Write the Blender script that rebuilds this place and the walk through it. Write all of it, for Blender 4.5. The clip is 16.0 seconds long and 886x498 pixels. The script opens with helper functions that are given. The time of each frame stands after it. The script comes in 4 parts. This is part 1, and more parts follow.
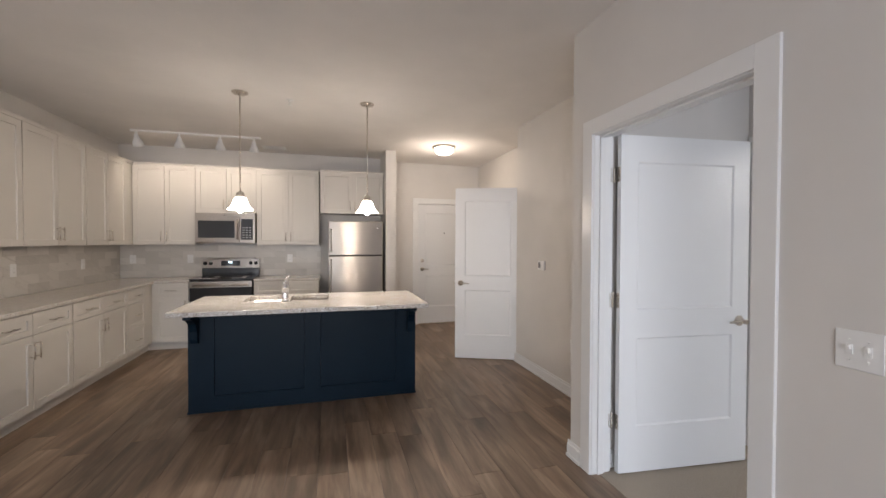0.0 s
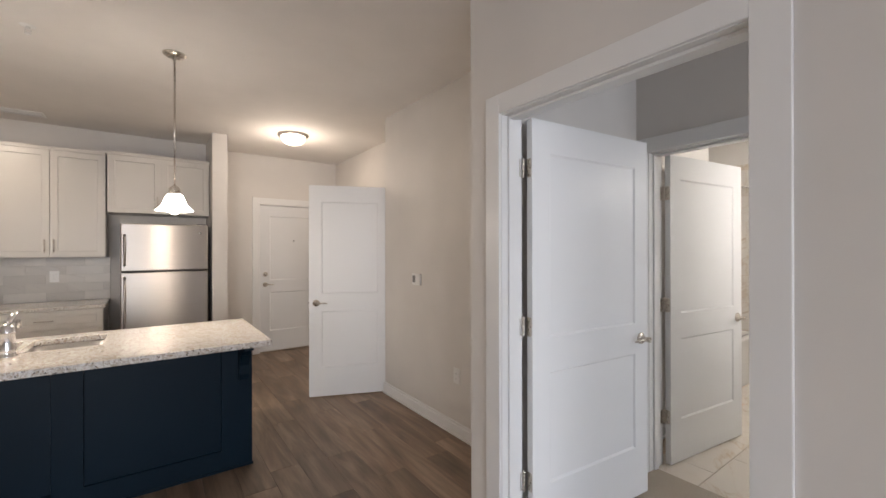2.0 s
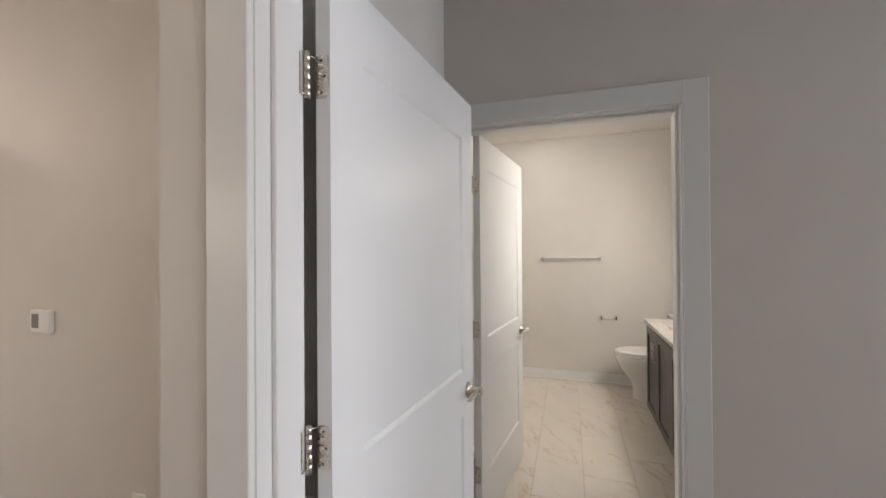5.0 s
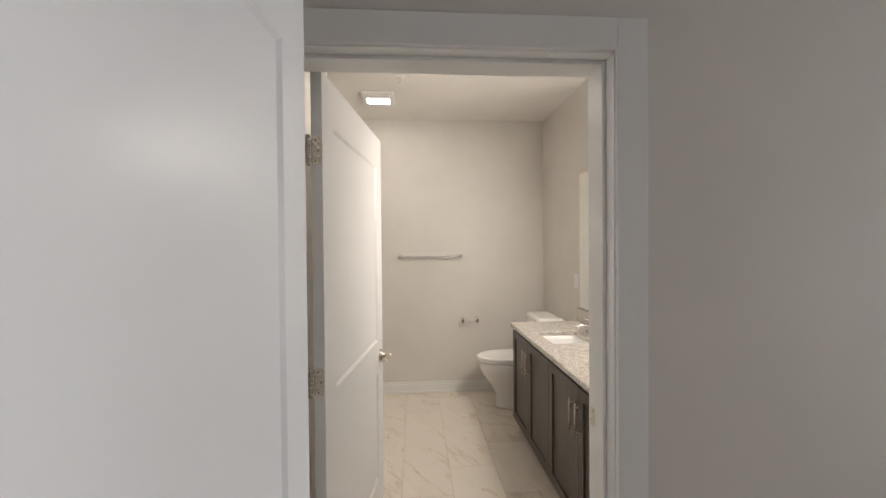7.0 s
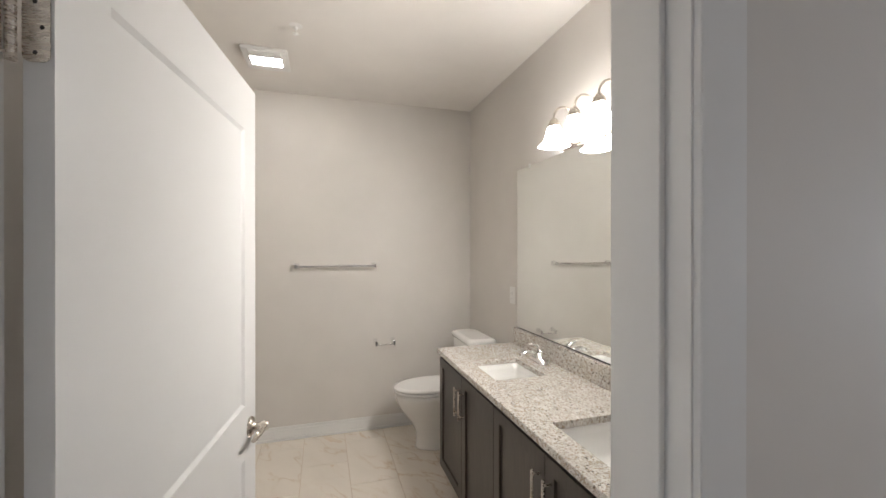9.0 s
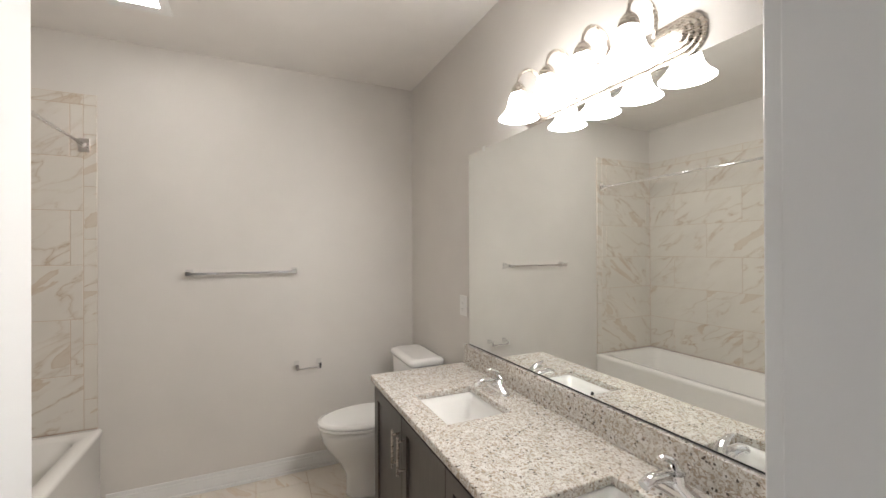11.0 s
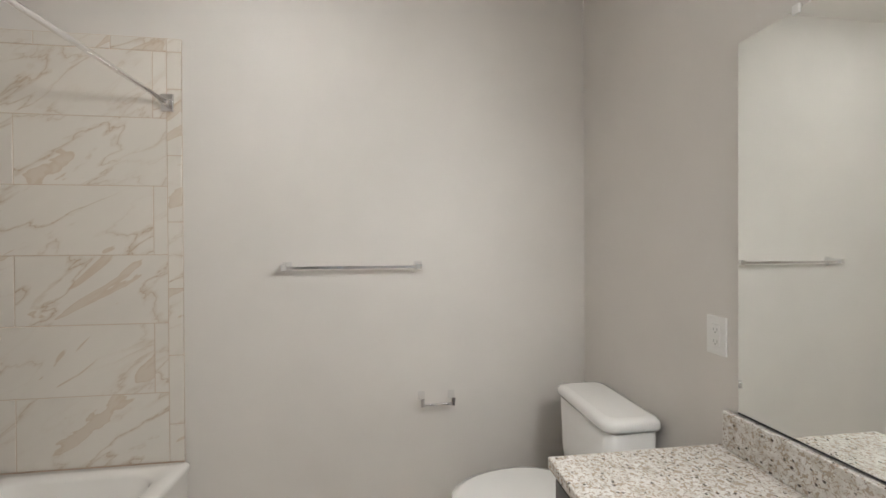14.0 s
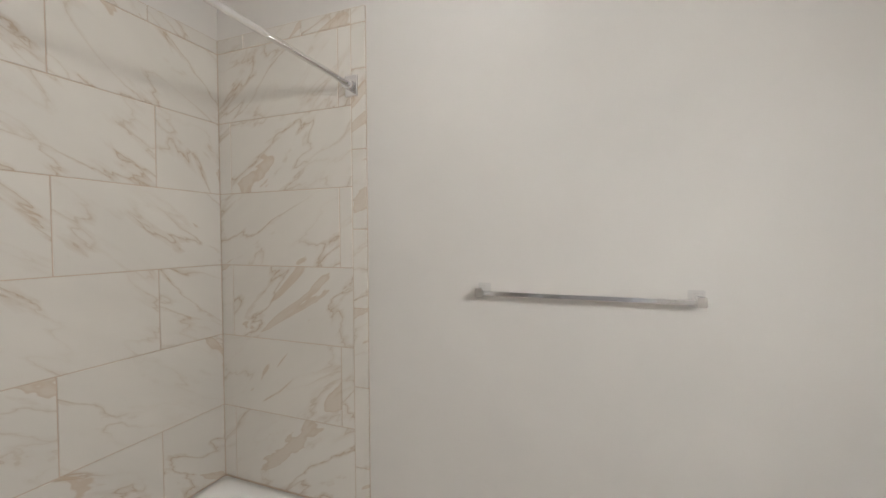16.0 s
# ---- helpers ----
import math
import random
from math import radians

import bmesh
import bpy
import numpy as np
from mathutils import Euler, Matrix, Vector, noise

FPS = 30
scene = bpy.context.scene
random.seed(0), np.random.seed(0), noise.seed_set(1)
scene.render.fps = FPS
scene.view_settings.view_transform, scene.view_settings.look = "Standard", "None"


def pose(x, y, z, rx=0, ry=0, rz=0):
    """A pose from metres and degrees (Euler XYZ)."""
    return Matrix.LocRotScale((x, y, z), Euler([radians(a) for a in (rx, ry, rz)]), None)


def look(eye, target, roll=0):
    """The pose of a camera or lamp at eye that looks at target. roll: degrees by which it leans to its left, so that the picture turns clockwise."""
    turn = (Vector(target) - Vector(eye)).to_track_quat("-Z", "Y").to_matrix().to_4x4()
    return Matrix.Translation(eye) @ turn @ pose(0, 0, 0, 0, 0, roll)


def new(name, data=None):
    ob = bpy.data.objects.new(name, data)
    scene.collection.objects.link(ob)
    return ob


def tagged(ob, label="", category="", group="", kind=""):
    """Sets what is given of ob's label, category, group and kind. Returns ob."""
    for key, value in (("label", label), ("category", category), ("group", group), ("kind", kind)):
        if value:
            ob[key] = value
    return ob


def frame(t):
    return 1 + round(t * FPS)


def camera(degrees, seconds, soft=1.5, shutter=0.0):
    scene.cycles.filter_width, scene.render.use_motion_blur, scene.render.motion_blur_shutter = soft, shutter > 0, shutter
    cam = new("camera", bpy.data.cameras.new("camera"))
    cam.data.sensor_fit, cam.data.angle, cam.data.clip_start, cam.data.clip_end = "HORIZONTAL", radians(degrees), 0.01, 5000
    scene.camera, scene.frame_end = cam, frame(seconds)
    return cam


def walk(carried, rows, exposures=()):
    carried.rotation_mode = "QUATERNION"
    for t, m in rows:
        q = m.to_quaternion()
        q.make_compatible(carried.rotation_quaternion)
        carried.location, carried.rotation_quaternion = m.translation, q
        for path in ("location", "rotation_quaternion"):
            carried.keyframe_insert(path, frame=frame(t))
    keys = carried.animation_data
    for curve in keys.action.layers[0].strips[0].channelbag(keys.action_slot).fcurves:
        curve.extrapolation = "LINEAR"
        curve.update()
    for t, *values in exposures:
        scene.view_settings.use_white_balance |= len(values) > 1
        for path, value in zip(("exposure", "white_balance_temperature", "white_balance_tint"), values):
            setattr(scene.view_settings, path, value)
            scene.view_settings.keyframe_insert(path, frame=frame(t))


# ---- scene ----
cam = camera(95.3, 16.0)

PATH = [
    (0, (0.87, 1.103, 1.41), (1.405, 3.03, 1.375), 0.2),
    (0.5, (0.865, 1.296, 1.401), (1.593, 3.158, 1.376), 0.0),
    (1, (0.904, 1.469, 1.401), (1.788, 3.263, 1.389), 0.0),
    (1.5, (1.007, 1.676, 1.439), (2.028, 3.396, 1.431), 0.1),
    (2, (1.075, 1.85, 1.43), (2.25, 3.468, 1.433), -0.1),
    (2.5, (1.16, 2.034, 1.441), (2.478, 3.538, 1.446), 0.0),
    (3, (1.275, 2.174, 1.434), (2.726, 3.551, 1.443), 0.0),
    (3.5, (1.432, 2.32, 1.439), (3.01, 3.548, 1.454), -0.0),
    (4, (1.571, 2.432, 1.453), (3.272, 3.485, 1.465), -0.1),
    (4.5, (1.688, 2.579, 1.459), (3.5, 3.425, 1.474), -0.3),
    (5, (1.825, 2.686, 1.459), (3.734, 3.283, 1.472), -0.4),
    (5.2, (1.903, 2.698, 1.475), (3.84, 3.198, 1.481), -0.6),
    (7.5, (2.704, 2.84, 1.507), (4.688, 2.591, 1.486), -0.2),
    (8, (2.885, 2.812, 1.517), (4.854, 2.466, 1.504), -0.0),
    (8.5, (3.051, 2.805, 1.526), (4.998, 2.346, 1.507), 0.1),
    (9, (3.189, 2.782, 1.513), (5.106, 2.21, 1.509), 0.0),
    (11.3, (3.745, 2.597, 1.509), (5.554, 1.745, 1.504), -0.2),
    (11.5, (3.801, 2.6, 1.526), (5.612, 1.751, 1.509), -0.1),
    (12, (3.96, 2.551, 1.522), (5.797, 1.761, 1.511), -0.1),
    (12.5, (4.135, 2.534, 1.497), (5.994, 1.797, 1.496), -0.2),
    (13, (4.333, 2.511, 1.468), (6.232, 1.885, 1.46), -0.1),
    (13.5, (4.498, 2.499, 1.464), (6.444, 2.038, 1.45), -0.3),
    (14, (4.632, 2.514, 1.462), (6.614, 2.244, 1.45), -0.3),
    (14.5, (4.793, 2.562, 1.49), (6.792, 2.492, 1.468), -0.2),
    (15, (4.947, 2.57, 1.507), (6.939, 2.748, 1.469), -0.3),
    (15.5, (5.145, 2.589, 1.526), (7.098, 3.019, 1.483), -0.2),
    (16, (5.292, 2.625, 1.544), (7.157, 3.345, 1.489), -0.3),
]
walk(cam, [(t, look(eye, target, roll)) for t, eye, target, roll in PATH], [
    (0.0, 1.36, 6500, 11), (2.0, 1.33, 6600, 11), (5.0, 1.36, 6800, 11), (7.5, 1.3, 7000, 11), (9.0, 1.33, 6550, 10),
    (11.5, 1.3, 6450, 10), (14.0, 1.3, 6250, 8), (16.0, 1.22, 6200, 8)])


# ---- world and light from the windows ----
world = bpy.data.worlds.new("sky")
scene.world = world
world.use_nodes = True
sky = world.node_tree.nodes.new("ShaderNodeTexSky")
sky.sky_type, sky.sun_disc = "NISHITA", False
sky.sun_elevation, sky.sun_rotation = radians(40), radians(200)
world.node_tree.nodes["Background"].inputs[1].default_value = 0.1
world.node_tree.links.new(sky.outputs[0], world.node_tree.nodes["Background"].inputs[0])


def lamp(name, kind, m, power, colour, size=(0.1, 0.1)):
    data = bpy.data.lights.new(name, kind)
    data.energy, data.color = power, colour
    if kind == "AREA":
        data.shape, data.size, data.size_y = "RECTANGLE", size[0], size[1]
    elif kind == "SPOT":
        data.spot_size, data.spot_blend, data.shadow_soft_size = radians(150), 1.0, size[0]
    else:
        data.shadow_soft_size = size[0]
    ob = new(name, data)
    ob.matrix_world = m
    return ob


WARM = (1.0, 0.85, 0.71)
lamp("living_window_light", "AREA", look((-0.35, -2.98, 1.25), (-0.35, 3, 1.25)), 52, (0.80, 0.87, 1.0), (2.7, 2.1))
lamp("bedroom_window_light", "AREA", look((3.5, -2.48, 1.4), (3.4, 3, 1.3)), 32, (0.77, 0.855, 1.0), (1.6, 1.5))
# the open side of the lamp shades
BULBS = [("bulb_pendant_1", (0.087, 5.09, 1.66), 7.0), ("bulb_pendant_2", (1.21, 5.09, 1.66), 7.0)]
for n, p, w in BULBS:
    lamp(n, "POINT", Matrix.Translation(p), w, WARM, (0.03,))
lamp("bulb_hall", "POINT", Matrix.Translation((2.396, 6.565, 2.38)), 5.6, WARM, (0.08,))
for i, x in enumerate((-1.37, -0.92, -0.47, -0.08)):
    lamp("track_spot_light", "SPOT", look((x, 6.84, 2.48), (x, 7.45, 1.75)), 2.4, WARM, (0.03,))
# added fill spots before the vanity bells, aimed into the room, off the wall
for i in range(4):
    x = 4.483 + 0.1767 * i
    lamp("vanity_bulb_light", "SPOT", look((x, 1.735, 2.03), (x + 0.9, 3.2, 1.5)), 7.6, (1.0, 0.96, 0.91), (0.11,))

# ---- materials ----


def mat(name, colour, rough=0.5, metal=0.0, **extra):
    m = bpy.data.materials.new(name)
    m.use_nodes = True
    b = m.node_tree.nodes["Principled BSDF"]
    b.inputs["Base Color"].default_value = (*colour, 1)
    b.inputs["Roughness"].default_value = rough
    b.inputs["Metallic"].default_value = metal
    for k, v in extra.items():
        b.inputs[k.replace("_", " ")].default_value = v
    return m


def nodes(m):
    t = m.node_tree
    return t, t.nodes["Principled BSDF"]


def add(t, kind, **kw):
    n = t.nodes.new(kind)
    for k, v in kw.items():
        if k in n.inputs:
            n.inputs[k].default_value = v
    return n


def coords(t, kind="Object", scale=(1, 1, 1), shift=False):
    c = t.nodes.new("ShaderNodeTexCoord")
    mp = t.nodes.new("ShaderNodeMapping")
    mp.inputs["Scale"].default_value = scale
    t.links.new(c.outputs[kind], mp.inputs["Vector"])
    if shift:
        oi = t.nodes.new("ShaderNodeObjectInfo")
        mul = t.nodes.new("ShaderNodeVectorMath")
        mul.operation = "MULTIPLY"
        mul.inputs[1].default_value = (37.0, 61.0, 23.0)
        t.links.new(oi.outputs["Random"], mul.inputs[0])
        t.links.new(mul.outputs[0], mp.inputs["Location"])
    return mp.outputs[0]


def ramp(t, fac, stops):
    r = t.nodes.new("ShaderNodeValToRGB")
    e = r.color_ramp.elements
    while len(e) < len(stops):
        e.new(0.5)
    for el, (p, c) in zip(e, stops):
        el.position = p
        el.color = (*c, 1) if len(c) == 3 else c
    t.links.new(fac, r.inputs[0])
    return r.outputs[0]


def noise_tex(t, vec, scale, detail=4.0, rough=0.55, distort=0.0):
    n = add(t, "ShaderNodeTexNoise", Scale=scale, Detail=detail, Roughness=rough, Distortion=distort)
    t.links.new(vec, n.inputs["Vector"])
    return n.outputs[0]


def mix(t, fac, a, b):
    n = t.nodes.new("ShaderNodeMix")
    n.data_type = "RGBA"
    for sock, v in ((n.inputs[0], fac), (n.inputs[6], a), (n.inputs[7], b)):
        if isinstance(v, (int, float)):
            sock.default_value = v
        elif isinstance(v, tuple):
            sock.default_value = (*v, 1)
        else:
            t.links.new(v, sock)
    return n.outputs[2]


def bump(t, b, height, strength=0.1, dist=0.002):
    n = add(t, "ShaderNodeBump", Strength=strength, Distance=dist)
    t.links.new(height, n.inputs["Height"])
    t.links.new(n.outputs[0], b.inputs["Normal"])


def painted(name, colour, rough, tex=260.0, strength=0.08, spread=0.04):
    m = mat(name, colour, rough)
    t, b = nodes(m)
    v = coords(t)
    low = tuple(c * (1 - spread) for c in colour)
    high = tuple(min(1, c * (1 + spread)) for c in colour)
    t.links.new(ramp(t, noise_tex(t, v, 1.7, 3), [(0.3, low), (0.7, high)]), b.inputs["Base Color"])
    t.links.new(ramp(t, noise_tex(t, v, 6, 3), [(0.3, (rough * .97,) * 3), (0.7, (min(1, rough * 1.03),) * 3)]), b.inputs["Roughness"])
    bump(t, b, noise_tex(t, v, tex, 3), strength, 0.001)
    return m


WALL = painted("wall_paint", (0.672, 0.64, 0.605), 0.6, 180, 0.15)
CEIL = painted("ceiling_paint", (0.80, 0.765, 0.73), 0.85, 90, 0.25)
TRIM = painted("trim_paint", (0.78, 0.775, 0.765), 0.32, 120, 0.03, 0.015)
DOOR = painted("door_paint", (0.77, 0.77, 0.77), 0.34, 300, 0.02, 0.01)
CAB = painted("cabinet_paint", (0.62, 0.585, 0.535), 0.38, 200, 0.03, 0.02)
NAVY = painted("island_paint", (0.0035, 0.0135, 0.025), 0.45, 150, 0.04, 0.12)
NAVY.node_tree.nodes["Principled BSDF"].inputs["Specular IOR Level"].default_value = 0.16
PLASTIC = mat("white_plastic", (0.80, 0.79, 0.77), 0.35)
GREYPL = mat("grey_plastic", (0.18, 0.18, 0.18), 0.3)
PORC = mat("porcelain", (0.84, 0.83, 0.81), 0.08, Coat_Weight=0.3)
TUBM = mat("tub_acrylic", (0.82, 0.80, 0.77), 0.18, Coat_Weight=0.2)
CHROME = mat("chrome", (0.86, 0.86, 0.87), 0.06, 1.0)
BLACK = mat("black_enamel", (0.012, 0.012, 0.013), 0.18)
DGLASS = mat("dark_glass", (0.02, 0.02, 0.022), 0.05)
RUBBER = mat("dark_gap", (0.03, 0.028, 0.026), 0.7)
GROUT = painted("grout", (0.56, 0.44, 0.34), 0.85, 300, 0.2)
SGROUT = painted("stone_grout", (0.54, 0.505, 0.46), 0.85, 300, 0.2)
SLOT = mat("slot_shade", (0.42, 0.41, 0.40), 0.6)
MIRROR = mat("mirror_silver", (0.93, 0.95, 0.93), 0.015, 1.0)
GLASS = mat("window_glass", (1, 1, 1), 0.0, Transmission_Weight=1.0, IOR=1.1)


def brushed(name, colour, rough, stretch, grain=0.0):
    m = mat(name, colour, rough, 1.0)
    t, b = nodes(m)
    v = coords(t, scale=stretch)
    h = noise_tex(t, v, 1.0, 3)
    t.links.new(ramp(t, h, [(0.3, (rough * .8,) * 3), (0.7, (rough * 1.25,) * 3)]), b.inputs["Roughness"])
    bump(t, b, h, 0.03, 0.0004)
    if grain:
        tan = t.nodes.new("ShaderNodeTangent")
        tan.direction_type, tan.axis = "RADIAL", "Z"
        t.links.new(tan.outputs[0], b.inputs["Tangent"])
        b.inputs["Anisotropic"].default_value = grain
        b.inputs["Anisotropic Rotation"].default_value = 0.25
    return m


NICKEL = brushed("brushed_nickel", (0.60, 0.55, 0.49), 0.27, (60, 60, 400))
STEEL = brushed("stainless_steel", (0.50, 0.46, 0.42), 0.33, (4, 400, 900), 0.9)
SINKM = brushed("sink_steel", (0.40, 0.385, 0.365), 0.33, (40, 300, 300))


def glow(name, colour, power):
    m = mat(name, (0.85, 0.83, 0.8), 0.3)
    t, b = nodes(m)
    b.inputs["Emission Color"].default_value = (*colour, 1)
    b.inputs["Emission Strength"].default_value = power
    return m


SHADE = glow("lit_frosted_shade", (1.0, 0.92, 0.83), 10.0)
VSHADE = glow("lit_vanity_shade", (1.0, 0.975, 0.95), 7.4)
FLUSH = glow("lit_flush_glass", (1.0, 0.92, 0.80), 3.0)
FANLENS = glow("lit_fan_lens", (1.0, 0.97, 0.93), 18.0)
SPOT = glow("lit_spot_face", (1.0, 0.9, 0.76), 4.0)
DIGIT = glow("lit_digits", (0.6, 0.85, 1.0), 1.5)


def granite():
    m = mat("granite", (0.7, 0.66, 0.6), 0.18)
    t, b = nodes(m)
    v = coords(t)
    cloud = ramp(t, noise_tex(t, v, 40, 5, 0.6), [(0.35, (0.56, 0.525, 0.48)), (0.5, (0.69, 0.665, 0.63)), (0.7, (0.77, 0.755, 0.73))])
    tan = ramp(t, noise_tex(t, v, 95, 5, 0.68, 0.8), [(0.515, (0, 0, 0)), (0.55, (0.9, 0.9, 0.9))])
    c1 = mix(t, tan, cloud, (0.39, 0.315, 0.24))
    grey = ramp(t, noise_tex(t, v, 150, 4, 0.65, 1.0), [(0.61, (0, 0, 0)), (0.64, (1, 1, 1))])
    c2 = mix(t, grey, c1, (0.26, 0.225, 0.195))
    vo = add(t, "ShaderNodeTexVoronoi", Scale=170.0, Randomness=1.0)
    t.links.new(v, vo.inputs["Vector"])
    sep = t.nodes.new("ShaderNodeSeparateColor")
    t.links.new(vo.outputs["Color"], sep.inputs[0])
    dark = ramp(t, sep.outputs[1], [(0.97, (0, 0, 0)), (0.975, (1, 1, 1))])
    c3 = mix(t, dark, c2, (0.09, 0.075, 0.065))
    t.links.new(c3, b.inputs["Base Color"])
    b.inputs["Coat Weight"].default_value = 0.3
    b.inputs["Coat Roughness"].default_value = 0.08
    return m


GRANITE = granite()


def marble(name, base, vein, along, across, rough=0.22, much=1.0):
    """Long slanting veins. along, across: the directions in the tile's plane, with their scales."""
    m = mat(name, base, rough)
    t, b = nodes(m)
    c = t.nodes.new("ShaderNodeTexCoord")
    comb = t.nodes.new("ShaderNodeCombineXYZ")
    for k, d in enumerate((along, across)):
        dot = t.nodes.new("ShaderNodeVectorMath")
        dot.operation = "DOT_PRODUCT"
        dot.inputs[1].default_value = d
        t.links.new(c.outputs["Object"], dot.inputs[0])
        t.links.new(dot.outputs["Value"], comb.inputs[k])
    oi = t.nodes.new("ShaderNodeObjectInfo")
    mul = t.nodes.new("ShaderNodeVectorMath")
    mul.operation = "MULTIPLY"
    mul.inputs[1].default_value = (37.0, 61.0, 23.0)
    t.links.new(oi.outputs["Random"], mul.inputs[0])
    sh = t.nodes.new("ShaderNodeVectorMath")
    sh.operation = "ADD"
    t.links.new(comb.outputs[0], sh.inputs[0])
    t.links.new(mul.outputs[0], sh.inputs[1])
    v = sh.outputs[0]
    n1 = noise_tex(t, v, 1.15, 5, 0.5, 0.35)
    v1 = ramp(t, n1, [(0.462, (0, 0, 0)), (0.492, (0.25 * much,) * 3), (0.499, (1.0 * much,) * 3), (0.505, (0.45 * much,) * 3), (0.535, (0, 0, 0))])
    n2 = noise_tex(t, v, 0.7, 2, 0.5, 0.2)
    patch = ramp(t, n2, [(0.44, (0.12,) * 3), (0.58, (1, 1, 1))])
    fac = mix(t, patch, (0.0, 0.0, 0.0), v1)
    n3 = noise_tex(t, v, 1.0, 4, 0.5, 0.5)
    slabs = ramp(t, n3, [(0.63, (0, 0, 0)), (0.637, (0.7 * much,) * 3), (0.66, (0.4 * much,) * 3)])
    cloud = ramp(t, noise_tex(t, v, 0.8, 3), [(0.3, tuple(x * .96 for x in base)), (0.7, tuple(min(1, x * 1.03) for x in base))])
    c1 = mix(t, fac, cloud, vein)
    c2 = mix(t, slabs, c1, tuple(x * 1.10 for x in vein))
    t.links.new(c2, b.inputs["Base Color"])
    t.links.new(ramp(t, n1, [(0.3, (rough * .9,) * 3), (0.7, (rough * 1.2,) * 3)]), b.inputs["Roughness"])
    return m


WTILE = marble("wall_tile_marble", (0.70, 0.66, 0.605), (0.50, 0.395, 0.295), (1.6, 1.6, -1.1), (3.2, 3.2, 4.8))
FTILE = marble("floor_tile_marble", (0.73, 0.67, 0.595), (0.56, 0.43, 0.305), (1.6, 1.1, 0), (-3.0, 4.6, 0))
BSPLASH = marble("backsplash_stone", (0.60, 0.565, 0.52), (0.45, 0.415, 0.375), (2, 2, 2), (3, 3, 8), 0.3, 0.6)
t, b = nodes(BSPLASH)
oi = t.nodes.new("ShaderNodeObjectInfo")
tone = ramp(t, oi.outputs["Random"], [(0.0, (0.84, 0.83, 0.82)), (0.5, (0.96, 0.955, 0.95)), (1.0, (1.05, 1.045, 1.04))])
mul = t.nodes.new("ShaderNodeMix")
mul.data_type, mul.blend_type = "RGBA", "MULTIPLY"
mul.inputs[0].default_value = 1.0
t.links.new(b.inputs["Base Color"].links[0].from_socket, mul.inputs[6])
t.links.new(tone, mul.inputs[7])
t.links.new(mul.outputs[2], b.inputs["Base Color"])


def vinyl():
    m = mat("vinyl_plank", (0.2, 0.14, 0.1), 0.38)
    t, b = nodes(m)
    v = coords(t, scale=(9, 0.7, 1), shift=True)
    fine = noise_tex(t, v, 4.0, 6, 0.6, 0.4)
    v2 = coords(t, scale=(5, 0.8, 1), shift=True)
    broad = noise_tex(t, v2, 1.5, 3, 0.5, 0.8)
    c = ramp(t, broad, [(0.28, (0.135, 0.087, 0.057)), (0.5, (0.245, 0.170, 0.116)), (0.72, (0.37, 0.27, 0.19))])
    g = ramp(t, fine, [(0.35, (0.55, 0.53, 0.50)), (0.6, (1, 1, 1))])
    mul = t.nodes.new("ShaderNodeMix")
    mul.data_type, mul.blend_type = "RGBA", "MULTIPLY"
    mul.inputs[0].default_value = 0.65
    t.links.new(c, mul.inputs[6])
    t.links.new(g, mul.inputs[7])
    oi = t.nodes.new("ShaderNodeObjectInfo")
    tone = ramp(t, oi.outputs["Random"], [(0.0, (0.80, 0.80, 0.80)), (1.0, (1.12, 1.10, 1.08))])
    mul2 = t.nodes.new("ShaderNodeMix")
    mul2.data_type, mul2.blend_type = "RGBA", "MULTIPLY"
    mul2.inputs[0].default_value = 1.0
    t.links.new(mul.outputs[2], mul2.inputs[6])
    t.links.new(tone, mul2.inputs[7])
    t.links.new(mul2.outputs[2], b.inputs["Base Color"])
    t.links.new(ramp(t, fine, [(0.3, (0.36,) * 3), (0.7, (0.48,) * 3)]), b.inputs["Roughness"])
    bump(t, b, fine, 0.12, 0.001)
    return m


VINYL = vinyl()


def carpet():
    m = mat("carpet", (0.42, 0.36, 0.29), 0.95)
    t, b = nodes(m)
    v = coords(t)
    n = noise_tex(t, v, 220, 3)
    c = ramp(t, n, [(0.3, (0.27, 0.225, 0.175)), (0.7, (0.52, 0.45, 0.37))])
    t.links.new(c, b.inputs["Base Color"])
    bump(t, b, n, 0.8, 0.004)
    return m


CARPET = carpet()


def espresso():
    m = mat("espresso_wood", (0.035, 0.026, 0.021), 0.32)
    t, b = nodes(m)
    v = coords(t, scale=(12, 12, 1.2))
    n = noise_tex(t, v, 5, 5, 0.6, 0.3)
    t.links.new(ramp(t, n, [(0.3, (0.042, 0.034, 0.029)), (0.7, (0.070, 0.057, 0.048))]), b.inputs["Base Color"])
    bump(t, b, n, 0.08, 0.0008)
    return m


ESPRESSO = espresso()

# ---- mesh helpers ----


def box(bm, lo, hi, bevel=0.0, seg=2):
    lo, hi = Vector(lo), Vector(hi)
    r = bmesh.ops.create_cube(bm, size=1, matrix=Matrix.Translation((lo + hi) / 2) @ Matrix.Diagonal((*(hi - lo), 1)))
    if bevel:
        edges = list({e for v in r["verts"] for e in v.link_edges})
        bmesh.ops.bevel(bm, geom=edges, offset=bevel, segments=seg, affect="EDGES", profile=0.5)
    return bm


def boxes(*rows, bevel=0.0):
    bm = bmesh.new()
    for lo, hi in rows:
        box(bm, lo, hi, bevel)
    return bm


